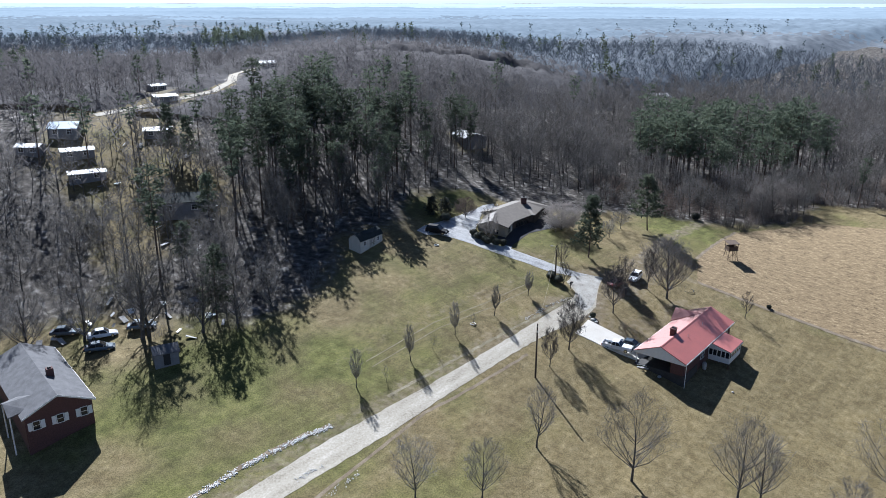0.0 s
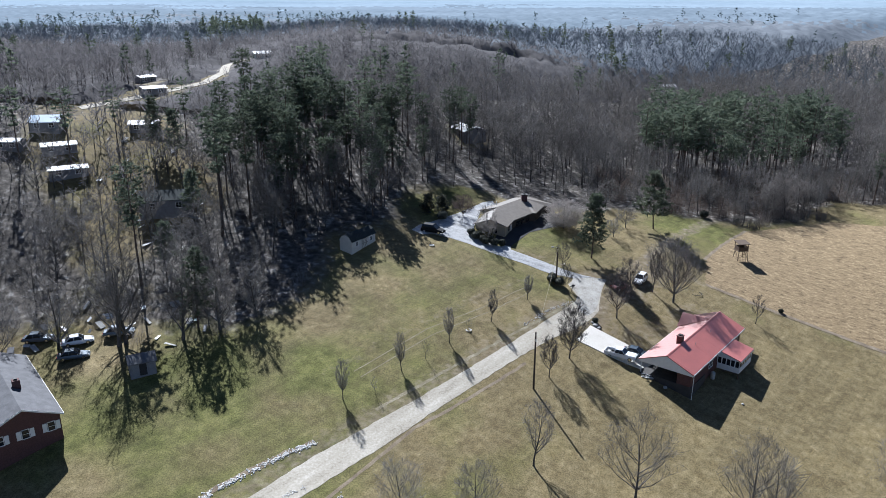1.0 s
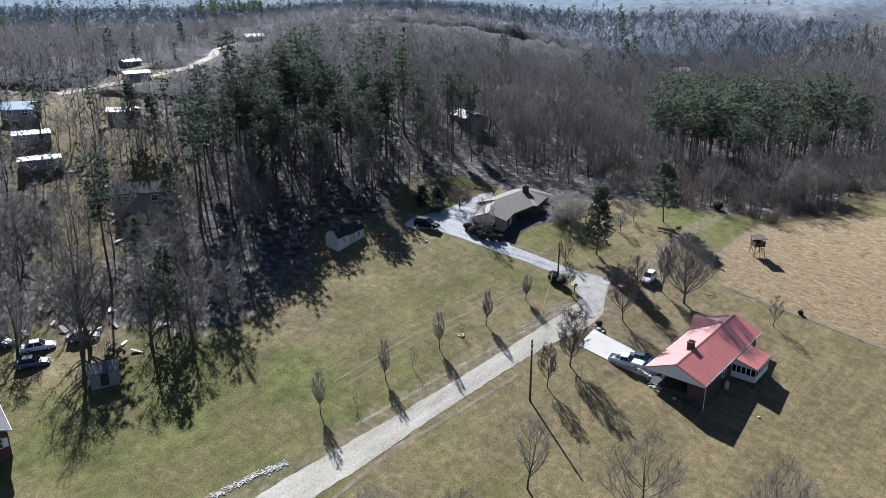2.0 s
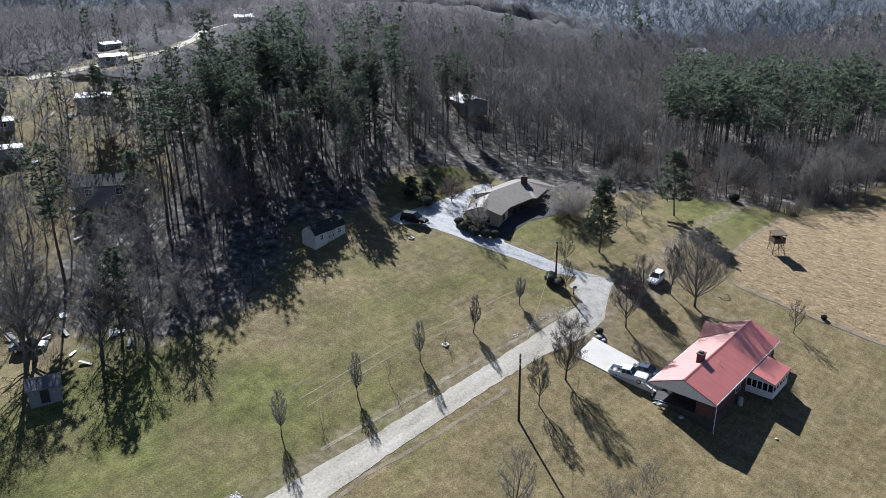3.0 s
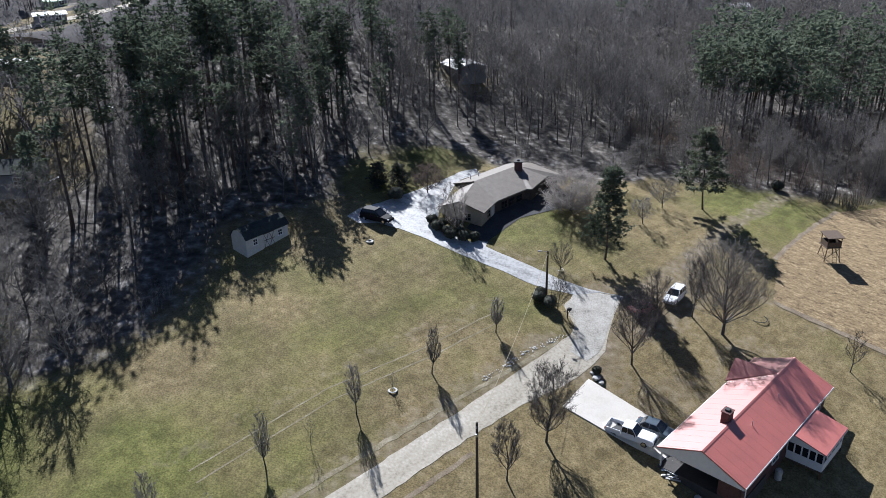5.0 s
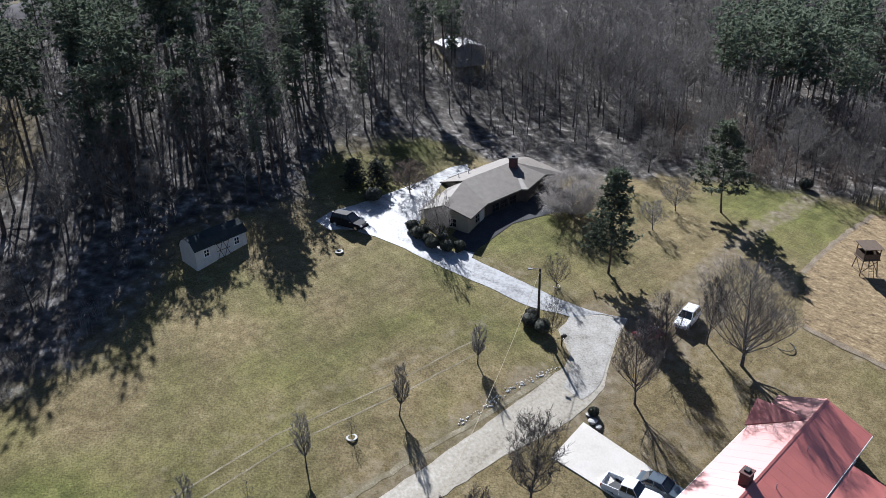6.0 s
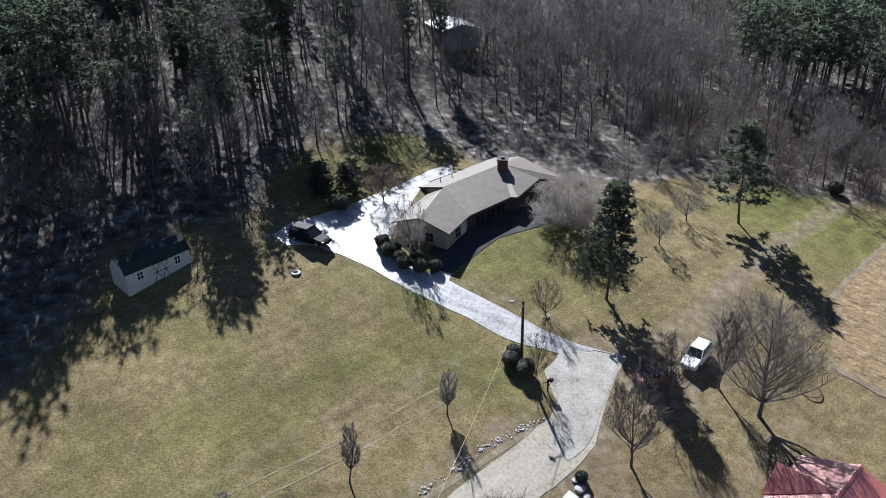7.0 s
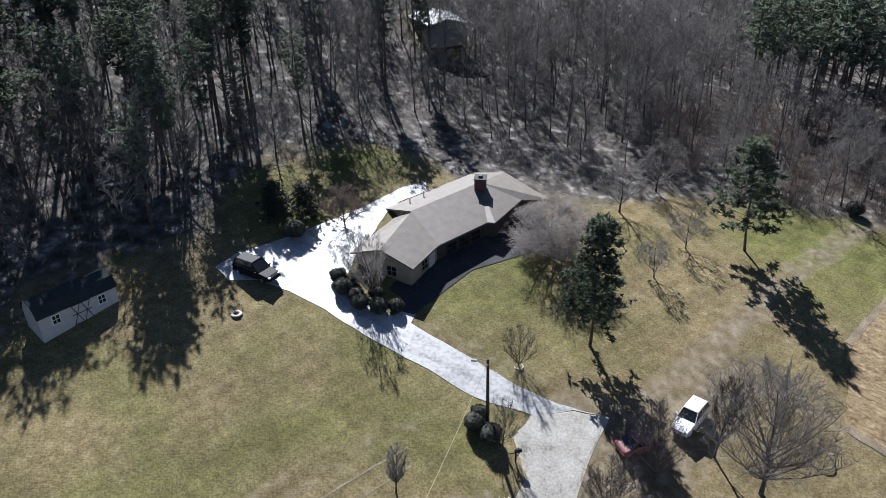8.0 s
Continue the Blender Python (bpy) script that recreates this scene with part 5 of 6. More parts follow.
small_house(-72, 200.5, 35, 5.5, 4.0, 1.3, 0.4, M_GREYSIDE, M_WHITEROOF, "grey house with a white roof beside the far road")
small_house(-55, 246, 30, 5, 3, 2.0, 0.6, M_CREAM, M_WHITEROOF, "pale house at the bend of the far road")


# ---- vehicles ----
def wheel(parent, x, y, r, w=0.24):
    b = cyl(x, r, y - w / 2, y + w / 2, r, n=20, axis="y")
    bmesh.ops.bevel(b, geom=[e for e in b.edges if abs(e.verts[0].co.y - e.verts[1].co.y) < 0.01], offset=0.04, segments=2, affect="EDGES")
    wh = part("wheel", b, M_RUBBER, parent, "black tyre")
    part("rim", cyl(x, r, y - w / 2 - 0.012, y + w / 2 + 0.012, r * 0.6, n=14, axis="y"), M_CHROME, wh, "bright wheel rim")


def loft(secs, bev=0.0):
    """Joins cross-sections (x, list of (y, z)) into a closed body."""
    bm = bmesh.new()
    rings = [[bm.verts.new((x, y, z)) for y, z in s] for x, s in secs]
    n = len(rings[0])
    for a, b in zip(rings, rings[1:]):
        for k in range(n):
            bm.faces.new((a[k], a[(k + 1) % n], b[(k + 1) % n], b[k]))
    bm.faces.new(rings[0])
    bm.faces.new(rings[-1])
    bmesh.ops.recalc_face_normals(bm, faces=bm.faces[:])
    if bev:
        bmesh.ops.bevel(bm, geom=bm.edges[:], offset=bev, segments=2, affect="EDGES")
    return bm


def ring(w, z0, z1, t=0.9):
    return [(-w, z0), (w, z0), (w, (z0 + z1) / 2), (w * t, z1), (-w * t, z1), (-w, (z0 + z1) / 2)]


def pickup(x, y, rz, paint, label):
    v = thing("pickup_truck", x, y, gz(x, y) + 0.11, rz, label, "pickup truck")
    v.scale = (0.9, 0.9, 0.9)
    part("body", loft([(0.72, ring(0.93, 0.45, 1.1)), (0.85, ring(0.95, 0.4, 1.18)), (2.5, ring(0.95, 0.42, 1.14)), (2.85, ring(0.92, 0.45, 1.0)), (2.9, ring(0.86, 0.5, 0.9))], 0.03), paint, v, "white bonnet and front wings")
    part("body", box(-0.95, 0.75, -0.95, 0.95, 0.42, 1.15, 0.05), paint, v, "white cab lower body")
    part("cab", loft([(-0.95, ring(0.93, 1.12, 1.2, 1)), (-0.85, ring(0.88, 1.12, 1.82, 0.88)), (0.35, ring(0.88, 1.12, 1.86, 0.86)), (1.0, ring(0.9, 1.12, 1.2, 0.95))], 0.02), M_GLASS, v, "dark cab windows")
    part("cab_roof", loft([(-0.92, ring(0.8, 1.76, 1.84)), (0.38, ring(0.8, 1.8, 1.9))], 0.02), paint, v, "white cab roof")
    for xx, x2 in ((-0.9, -0.82), (-0.2, -0.18), (0.92, 0.38)):
        for s in (-1, 1):
            part("pillar", beam((xx, s * 0.9, 1.13), (x2, s * 0.77, 1.82), 0.045, 5), paint, v)
    # open bed
    bed = part("bed", box(-2.85, -0.98, -0.93, 0.93, 0.42, 0.62), paint, v, "white cargo bed")
    for s in (-1, 1):
        part("side", box(-2.85, -0.98, s * 0.95 - 0.05, s * 0.95 + 0.05, 0.6, 1.2, 0.02), paint, bed, "white bed side")
    part("tailgate", box(-2.92, -2.84, -0.9, 0.9, 0.55, 1.2, 0.02), paint, bed, "white tailgate")
    part("liner", box(-2.8, -1.0, -0.88, 0.88, 0.6, 0.68), M_DARK, bed, "black bed liner")
    part("front_bumper", box(2.85, 3.0, -0.9, 0.9, 0.42, 0.66, 0.04), M_CHROME, v, "chrome bumper")
    part("rear_bumper", box(-3.05, -2.9, -0.9, 0.9, 0.42, 0.6, 0.04), M_CHROME, v, "chrome bumper")
    part("grille", box(2.86, 2.93, -0.5, 0.5, 0.68, 0.95, 0.02), M_DARK, v, "dark grille")
    for s in (-1, 1):
        part("headlight", box(2.82, 2.92, s * 0.72 - 0.15, s * 0.72 + 0.15, 0.75, 0.93, 0.02), M_LAMP, v, "clear headlight")
        part("tail_light", box(-2.93, -2.85, s * 0.94 - 0.06, s * 0.94 + 0.06, 0.75, 1.1, 0.01), M_TAIL, v, "red tail light")
        part("mirror", box(0.72, 0.86, s * 1.08 - 0.1, s * 1.08 + 0.1, 1.15, 1.35, 0.03), M_DARK, v, "dark door mirror")
        for xx in (-1.85, 1.85):
            wheel(v, xx, s * 0.84, 0.39)
    return v


def car(x, y, rz, paint, label, L=4.6, H=1.5, suv=False, name="car"):
    v = thing(name, x, y, gz(x, y) + 0.06, rz, label, "car")
    h = L / 2
    sh = 0.95 if suv else 0.85
    part("body", loft([(-h, ring(0.75, 0.45, sh - 0.15)), (-h + 0.15, ring(0.86, 0.32, sh)), (-0.2, ring(0.9, 0.28, sh + 0.04)), (h - 1.25, ring(0.9, 0.28, sh)), (h - 0.3, ring(0.85, 0.32, sh - 0.16)), (h, ring(0.7, 0.42, sh - 0.32))], 0.03), paint, v)
    r0 = -h + (0.2 if suv else 0.55)
    part("cabin", loft([(r0, ring(0.82, sh - 0.02, sh + 0.06)), (r0 + (0.25 if suv else 0.6), ring(0.78, sh - 0.02, H - 0.05, 0.82)), (0.2, ring(0.78, sh - 0.02, H - 0.03, 0.82)), (h - 1.3, ring(0.82, sh - 0.02, sh + 0.06))], 0.02), M_GLASS, v, "dark cabin windows")
    part("car_roof", loft([(r0 + (0.25 if suv else 0.62), ring(0.66, H - 0.08, H - 0.01)), (0.22, ring(0.67, H - 0.06, H + 0.02))], 0.015), paint, v)
    for s in (-1, 1):
        part("pillar", beam((h - 1.32, s * 0.8, sh + 0.03), (0.22, s * 0.64, H - 0.04), 0.04, 5), paint, v)
        part("pillar", beam((-0.5, s * 0.84, sh), (-0.5, s * 0.66, H - 0.04), 0.04, 5), paint, v)
        part("pillar", beam((r0 + 0.02, s * 0.8, sh + 0.03), (r0 + (0.27 if suv else 0.62), s * 0.64, H - 0.05), 0.045, 5), paint, v)
        part("headlight", box(h - 0.22, h - 0.03, s * 0.62 - 0.13, s * 0.62 + 0.13, sh - 0.34, sh - 0.2, 0.02), M_LAMP, v, "clear headlight")
        part("tail_light", box(-h + 0.0, -h + 0.08, s * 0.66 - 0.12, s * 0.66 + 0.12, sh - 0.22, sh - 0.08, 0.01), M_TAIL, v, "red tail light")
        part("mirror", box(h - 1.6, h - 1.45, s * 0.98 - 0.08, s * 0.98 + 0.08, sh, sh + 0.14, 0.02), paint, v)
        for xx in (-h + 0.85, h - 0.85):
            wheel(v, xx, s * 0.8, 0.34 if suv else 0.31, 0.2)
    part("front_bumper", box(h - 0.12, h + 0.04, -0.75, 0.75, 0.32, 0.5, 0.04), paint, v)
    part("rear_bumper", box(-h - 0.04, -h + 0.1, -0.78, 0.78, 0.34, 0.55, 0.04), paint, v)
    return v


pickup(30.25, 121.25, -29, M_CARWHITE, "white crew-cab pickup truck with an open bed on the concrete slab")
car(33.0, 122.4, -31, M_CARGREY, "blue-grey sedan parked beside the pickup", 4.5, 1.45)
car(38.6, 144.8, -122, M_CARWHITE, "white sport utility vehicle parked under bare trees", 4.3, 1.6, True)
car(34.0, 141.2, 30, M_CARRED, "faded red compact car half hidden by a bare tree", 3.4, 1.35)
car(-1.2, 152.1, -24, M_CARBLACK, "black sport utility vehicle parked on the wet driveway", 4.8, 1.75, True)
car(-62.0, 115.5, 10, M_CARGREY, "grey car parked in the back yard", 4.5, 1.45)
car(-55.3, 114.4, 25, M_CARWHITE, "white car parked in the back yard", 4.5, 1.45)
car(-49.6, 116.2, 15, M_CARGREY, "dark car parked under the trees", 4.5, 1.45)
car(-54.3, 110.6, 20, M_CARGREY, "dark grey car parked behind the brick house", 4.5, 1.45)


# ---- poles, stand, small things ----
def utility_pole(x, y, h, label, lamp=False):
    z = gz(x, y)
    p = thing("utility_pole", x, y, z, 0, label, "utility pole")
    part("pole", cyl(0, 0, -0.5, h, 0.16, 0.11, 12), M_POLE, p)
    part("insulator", cyl(0, -0.16, h - 0.55, h - 0.35, 0.05, n=8), M_STONE, p, "pale insulator")
    if lamp:
        part("lamp_arm", beam((0, 0, h - 0.1), (-0.9, -0.3, h + 0.15), 0.035), M_METAL, p, "bent metal lamp arm")
        part("lamp_head", hull([(-1.05 + dx, -0.42 + dy, h + 0.12 + dz) for dx in (-0.2, 0.25) for dy in (-0.1, 0.1) for dz in (-0.06, 0.08)]), M_GREYSIDE, p, "pale lamp head")
    else:
        part("transformer_bracket", box(-0.12, 0.12, -0.3, -0.12, h - 1.4, h - 1.1, 0.02), M_METAL, p, "small metal box")
    return p, Vector((x, y, z + h - 0.3))


pole_a, tip_a = utility_pole(14.7, 109.7, 9.3, "dark wooden utility pole beside the lane")
pole_b, tip_b = utility_pole(21.9, 140.6, 6.6, "dark wooden pole with a lamp among shrubs", True)


def cable(a, b, sag, r=0.022):
    """A sagging wire between two points, as one mesh."""
    pts = [a.lerp(b, k / 14) - Vector((0, 0, sag * 4 * (k / 14) * (1 - k / 14))) for k in range(15)]
    s = Shape()
    s.tube(pts, [r] * 15, 5)
    o = new("power_cable", s.data("power_cable", M_WIRE))
    return tagged(o, "thin sunlit cable hung between two poles", "cable")


cable(tip_a, tip_b, 0.9)


def deer_stand(x, y):
    s = thing("deer_stand", x, y, gz(x, y), 8, "raised wooden hunting blind on legs in the field", "hunting blind")
    for a in (-1, 1):
        for b in (-1, 1):
            part("leg", beam((a * 1.15, b * 1.05, -0.2), (a * 0.85, b * 0.8, 2.0), 0.07, 5), M_WOOD, s)
        part("brace", beam((a * 1.05, -0.97, 0.4), (a * 0.9, 0.85, 1.8), 0.05, 5), M_WOOD, s)
    part("brace", beam((-1.05, -0.97, 0.4), (0.9, -0.83, 1.8), 0.05, 5), M_WOOD, s)
    part("platform", box(-1.15, 1.15, -1.05, 1.05, 2.0, 2.12), M_WOOD, s)
    for a in (-1, 1):
        part("side_panel", box(a * 1.0 - 0.03, a * 1.0 + 0.03, -0.95, 0.95, 2.12, 2.95), M_WOOD, s)
        part("side_panel", box(-1.0, 1.0, a * 0.95 - 0.03, a * 0.95 + 0.03, 2.12, 2.9), M_WOOD, s)
        for b in (-1, 1):
            part("corner_post", box(a * 0.98 - 0.05, a * 0.98 + 0.05, b * 0.93 - 0.05, b * 0.93 + 0.05, 2.12, 3.7), M_WOOD, s)
    part("roof", slab_quad([(-1.25, -1.2, 3.65), (1.25, -1.2, 3.65), (1.25, 1.2, 3.9), (-1.25, 1.2, 3.9)], 0.08), M_WOOD, s, "dark flat roof")
    ld = part("ladder", beam((-0.3, -1.8, -0.1), (-0.3, -1.0, 2.1), 0.035, 5), M_WOOD, s)
    part("ladder", beam((0.3, -1.8, -0.1), (0.3, -1.0, 2.1), 0.035, 5), M_WOOD, s)
    for k in range(6):
        part("rung", beam((-0.3, -1.7 + 0.12 * k, 0.15 + 0.33 * k), (0.3, -1.7 + 0.12 * k, 0.15 + 0.33 * k), 0.025, 5), M_WOOD, ld)


deer_stand(63.3, 160.2)


def torus(R, r, n=22, m=8, flat=1.0):
    s = Shape()
    for i in range(n):
        a = 2 * math.pi * i / n
        for j in range(m):
            b = 2 * math.pi * j / m
            s.v.append(Vector(((R + r * math.cos(b)) * math.cos(a), (R + r * math.cos(b)) * math.sin(a), r * flat * math.sin(b))))
    for i in range(n):
        for j in range(m):
            s.f.append((i * m + j, ((i + 1) % n) * m + j, ((i + 1) % n) * m + (j + 1) % m, i * m + (j + 1) % m))
    return s


def ring_at(name, x, y, R, r, mat, label, category):
    o = new(name, torus(R, r, flat=0.55).data(name, mat))
    o.matrix_basis = pose(x, y, gz(x, y) + r * 0.4)
    return tagged(o, label, category)


ring_at("tree_ring", 5.2, 121.7, 0.42, 0.11, M_STONE, "pale stone ring round a young tree", "tree ring")
ring_at("tyre_planter", -1.35, 146.9, 0.38, 0.15, M_STONE, "old tyre painted cream, used as a planter on the lawn", "tyre planter")
ring_at("trampoline_ring", 49.2, 143.6, 1.0, 0.06, M_RUBBER, "dark round hoop lying in the grass", "hoop")
ring_at("tree_ring", 24.0, 147.2, 0.4, 0.05, M_STONE, "pale stone ring round a small tree", "tree ring")
stone = random.Random(5)
for kx, ky, kr in ((27.2, 128.4, 0.45), (26.8, 129.1, 0.3), (27.7, 127.9, 0.35), (47.8, 113.1, 0.22), (34.2, 118.9, 0.3), (36.0, 114.8, 0.35)):
    b = bmesh.new()
    bmesh.ops.create_icosphere(b, subdivisions=2, radius=kr)
    for q in b.verts:
        q.co *= 1 + 0.35 * noise.noise(q.co * 2.5 / kr + Vector((kx, ky, 0)))
        q.co.z *= 0.6
    me = bpy.data.meshes.new("boulder")
    b.to_mesh(me)
    b.free()
    me.materials.append(M_STONE)
    o = new("boulder", me)
    o.matrix_basis = pose(kx, ky, gz(kx, ky) + kr * 0.25)
    tagged(o, "rough pale boulder lying in the grass", "boulder")


def strip(name, pts, w, mat, label, lift=0.035, amp=0.25):
    """A narrow draped band along the points."""
    a, b = [], []
    for k, (x, y) in enumerate(pts):
        x0, y0 = pts[max(k - 1, 0)]
        x1, y1 = pts[min(k + 1, len(pts) - 1)]
        d = math.hypot(x1 - x0, y1 - y0)
        nx, ny = -(y1 - y0) / d * w / 2, (x1 - x0) / d * w / 2
        a.append((x + nx, y + ny))
        b.append((x - nx, y - ny))
    return draped(name, a + b[::-1], lift, mat, label, 3.0, name.replace("_", " "), amp)


DRAIN = [(-36.5, 74.5), (-29.8, 81.4), (-25.9, 85.8), (-22.8, 88.6), (-18.8, 92.0), (-15.6, 94.3)]
strip("drain_channel", DRAIN, 0.8, M_DIRT, "narrow bare drain channel beside the lane", 0.03, 0.4)


M_QUARTZ = plain("white_quartz_stone", (0.55, 0.535, 0.5), 0.8, 0, 0.15, 3.0)


def channel_stones(line, seed, per, name, label, lift=0.03, size=0.085, wide=0.19):
    """Broken white stones along a line on the ground, as one mesh."""
    rng = random.Random(seed)
    s = Shape()
    for (x0, y0), (x1, y1) in zip(line, line[1:]):
        n = int(math.hypot(x1 - x0, y1 - y0) * per)
        for k in range(n):
            t = rng.random()
            x, y = x0 + (x1 - x0) * t + rng.gauss(0.12, wide), y0 + (y1 - y0) * t + rng.gauss(-0.12, wide)
            if noise.noise((x * 0.9, y * 0.9, 4.0)) < -0.28:
                continue
            r = rng.uniform(0.5, 1.3) * size
            i = len(s.v)
            z = gz(x, y) + lift
            a = rng.uniform(0, 6.28)
            for j in range(5):
                w = a + j * 1.2566
                g = r * rng.uniform(0.7, 1.2)
                s.v += [Vector((x + math.cos(w) * g, y + math.sin(w) * g, z - 0.05)), Vector((x + math.cos(w) * g * 0.7, y + math.sin(w) * g * 0.7, z + r * rng.uniform(0.4, 0.7)))]
            for j in range(5):
                b = (j + 1) % 5
                s.f.append((i + 2 * j, i + 2 * b, i + 2 * b + 1, i + 2 * j + 1))
            s.f.append(tuple(i + 2 * j + 1 for j in range(5)))
    tagged(new(name, s.data(name, M_QUARTZ)), label, "stones", kind="stuff")


channel_stones(DRAIN, 31, 40, "channel_stones", "broken white stones along the drain channel", size=0.115, wide=0.22)
channel_stones([(14.6, 125.6), (16.2, 127.2), (17.6, 128.9), (20.0, 131.5), (22.0, 133.1), (23.7, 134.6)], 32, 13, "verge_stones", "white stones along the verge of the lane")
channel_stones([(-14.4, 81.6), (-13.0, 83.4), (-10.6, 86.4)], 33, 9, "ditch_stones", "white stones scattered in the ditch")
channel_stones([(-18.6, 83.8), (-17.3, 85.5), (-15.7, 86.8)], 34, 22, "road_patch", "white broken patch at the edge of the lane", 0.045)
strip("tyre_track", [(-12, 108.8), (-1.6, 120.6), (8.0, 128.8), (16, 137)], 0.16, M_TRACK, "faint pale wheel track across the lawn", 0.016, 0.12)
strip("tyre_track", [(-11, 107.6), (-0.6, 119.4), (9.0, 127.7), (16.6, 135.4)], 0.16, M_TRACK, "faint pale wheel track across the lawn", 0.016, 0.12)
strip("ditch", [(-17.5, 78.6), (-15.5, 81.2), (-13.3, 84.2), (-10.4, 88.0), (-2.6, 98.6), (2.2, 103.0), (8.1, 109.0), (14.0, 115.4)], 0.5, M_DIRT, "shallow bare ditch beside the lane", 0.018, 0.15)
strip("road_verge", [(-8.2, 101.2), (4.0, 113.6), (11.4, 121.3), (18.6, 128.4), (23.2, 133.4)], 0.5, M_TRACK, "bare dirt verge along the lane", 0.018, 0.2)
strip("field_ditch", [(52.2, 147.5), (58, 143.8), (68, 137.6), (82, 128.4), (100, 116)], 0.9, M_DIRT, "shallow ditch along the field edge", 0.05, 0.3)
strip("field_ditch", [(55.0, 158.0), (62, 167), (70.0, 175.8)], 0.7, M_DIRT, "shallow ditch along the field edge", 0.05, 0.3)
strip("far_road", FAR_ROAD, 2.6, M_ROAD, "pale distant road through the woods", 0.1, 0)


def clutter():
    """Boards at the carport, and scrap lying in the wooded back yards."""
    rng = random.Random(77)
    for k in range(7):
        x, y = 34.3 + rng.uniform(-0.8, 0.9), 116.9 + rng.uniform(-0.7, 0.8)
        L = rng.uniform(1.2, 2.4)
        o = thing("board", x, y, gz(x, y) + 0.12 + 0.05 * k, rng.uniform(-60, 20), "weathered pale board dropped beside the carport", "board", "boards beside the carport")
        part("plank", box(-L / 2, L / 2, -0.11, 0.11, 0, 0.05, 0.006), M_WHITE if k % 2 else M_STONE, o)
    for k in range(44):
        x, y = rng.uniform(-66, -36), rng.uniform(112.5, 124)
        if k > 22:
            x, y = rng.uniform(-72, -42), rng.uniform(138, 172)
        L, B, H = rng.uniform(0.5, 2.4), rng.uniform(0.4, 1.3), rng.uniform(0.1, 0.7)
        o = thing("scrap_sheet", x, y, gz(x, y), rng.uniform(0, 180), "pale scrap sheet lying among the trees of the yard", "scrap", "scrap in the yards")
        part("sheet", hull([(sx * L / 2 * rng.uniform(0.7, 1), sy * B / 2 * rng.uniform(0.7, 1), z + (H if sx > 0 else 0)) for sx in (-1, 1) for sy in (-1, 1) for z in (0.02, 0.08)]), (M_WHITE, M_STONE, M_GREYSIDE)[k % 3], o)


clutter()


def mailbox(x, y, rz):
    m = thing("mailbox", x, y, gz(x, y), rz, "black mailbox on a bent post beside the junction", "mailbox")
    part("post", box(-0.06, 0.06, -0.06, 0.06, -0.3, 1.15, 0.01), M_RUBBER, m)
    part("arm", beam((-0.5, 0, 1.05), (0.45, 0, 1.05), 0.05, 6), M_RUBBER, m)
    part("brace", beam((0, 0, 0.55), (0.35, 0, 1.03), 0.04, 5), M_RUBBER, m)
    b = box(-0.1, 0.5, -0.12, 0.12, 1.1, 1.36, 0.05)
    bx = part("box", b, M_RUBBER, m, "black rounded letter box")
    part("flag", box(0.15, 0.3, 0.125, 0.14, 1.2, 1.42), M_CARRED, bx, "faded red flag")


mailbox(24.4, 137.6, 20)


# ---- single trees ----
def lone(name, shapes, x, y, label, mats=(M_BARK, M_TWIG), group="", rz=0.0, scale=1.0):
    tr, cr = shapes
    return tree_thing(name, (tr.data("trunk", mats[0]), cr.data("crown", mats[1])), None, x, y, rz, scale, label, group)


for k, (x, y, h) in enumerate(((-12.9, 102.7, 6.6), (-5.1, 110.0, 6.2), (2.0, 117.9, 6.3), (9.0, 125.0, 5.9), (15.8, 133.0, 4.8))):
    lone("young_tree", round_tree(300 + k, h, 1.9, 0.24, 26, 11, 8, 0.08, 0.012, steep=3.0, up=0.8, base=-0.8), x, y, "slim leafless young tree in a row along the lane", (M_BARK, M_TWIG), group="young trees along the lane")
for k, (x, y, h) in enumerate(((-8.5, 104.4, 2.8), (-1.6, 113.3, 3.4), (5.2, 121.7, 2.2))):
    lone("sapling", round_tree(320 + k, h, 1.3, 0.2, 9, 6, 5, 0.035, 0.008, steep=2.0, up=0.6), x, y, "small leafless sapling on the lawn", group="saplings on the lawn")
lone("bare_tree", round_tree(330, 9.6, 5.6, 0.16, 32, 15, 10, 0.13, 0.013, steep=1.4, up=0.45, base=-0.6), 21.3, 118.4, "dense round-crowned leafless tree beside the lane", (M_BARK, M_TWIG_D))
lone("bare_tree", round_tree(331, 7.2, 3.2, 0.2, 22, 12, 10, 0.09, 0.013, steep=2.2, up=0.7), 17.4, 112.9, "slim leafless tree beside the lane", (M_BARK, M_TWIG_D))
lone("bare_tree", round_tree(332, 9.6, 5.2, 0.16, 30, 14, 9, 0.12, 0.013, steep=1.5, up=0.5), 31.5, 131.5, "leafless tree with a narrow upright crown near the junction", (M_BARK, M_TWIG_D))
lone("bare_tree", round_tree(333, 8.0, 4.6, 0.15, 26, 13, 8, 0.13, 0.011, steep=1.8, up=0.5), 35.3, 138.6, "dense dark leafless tree near the junction", (M_BARK, M_TWIG_D))
lone("bare_tree", round_tree(334, 8.6, 3.0, 0.2, 22, 14, 10, 0.11, 0.013, steep=2.4, up=0.8), 40.3, 141.9, "narrow leafless tree near the parked vehicles", (M_BARK, M_TWIG_D))
lone("bare_tree", round_tree(335, 13.6, 11.5, 0.13, 40, 15, 10, 0.2, 0.012, steep=1.45, up=0.45), 43.6, 139.4, "large spreading leafless tree behind the red roof", (M_BARK, M_TWIG))
lone("bare_tree", round_tree(336, 5.6, 2.8, 0.2, 14, 9, 7, 0.08, 0.013, steep=1.8, up=0.6), 57.9, 135.9, "small leafless tree at the field edge", (M_BARK, M_TWIG_D))
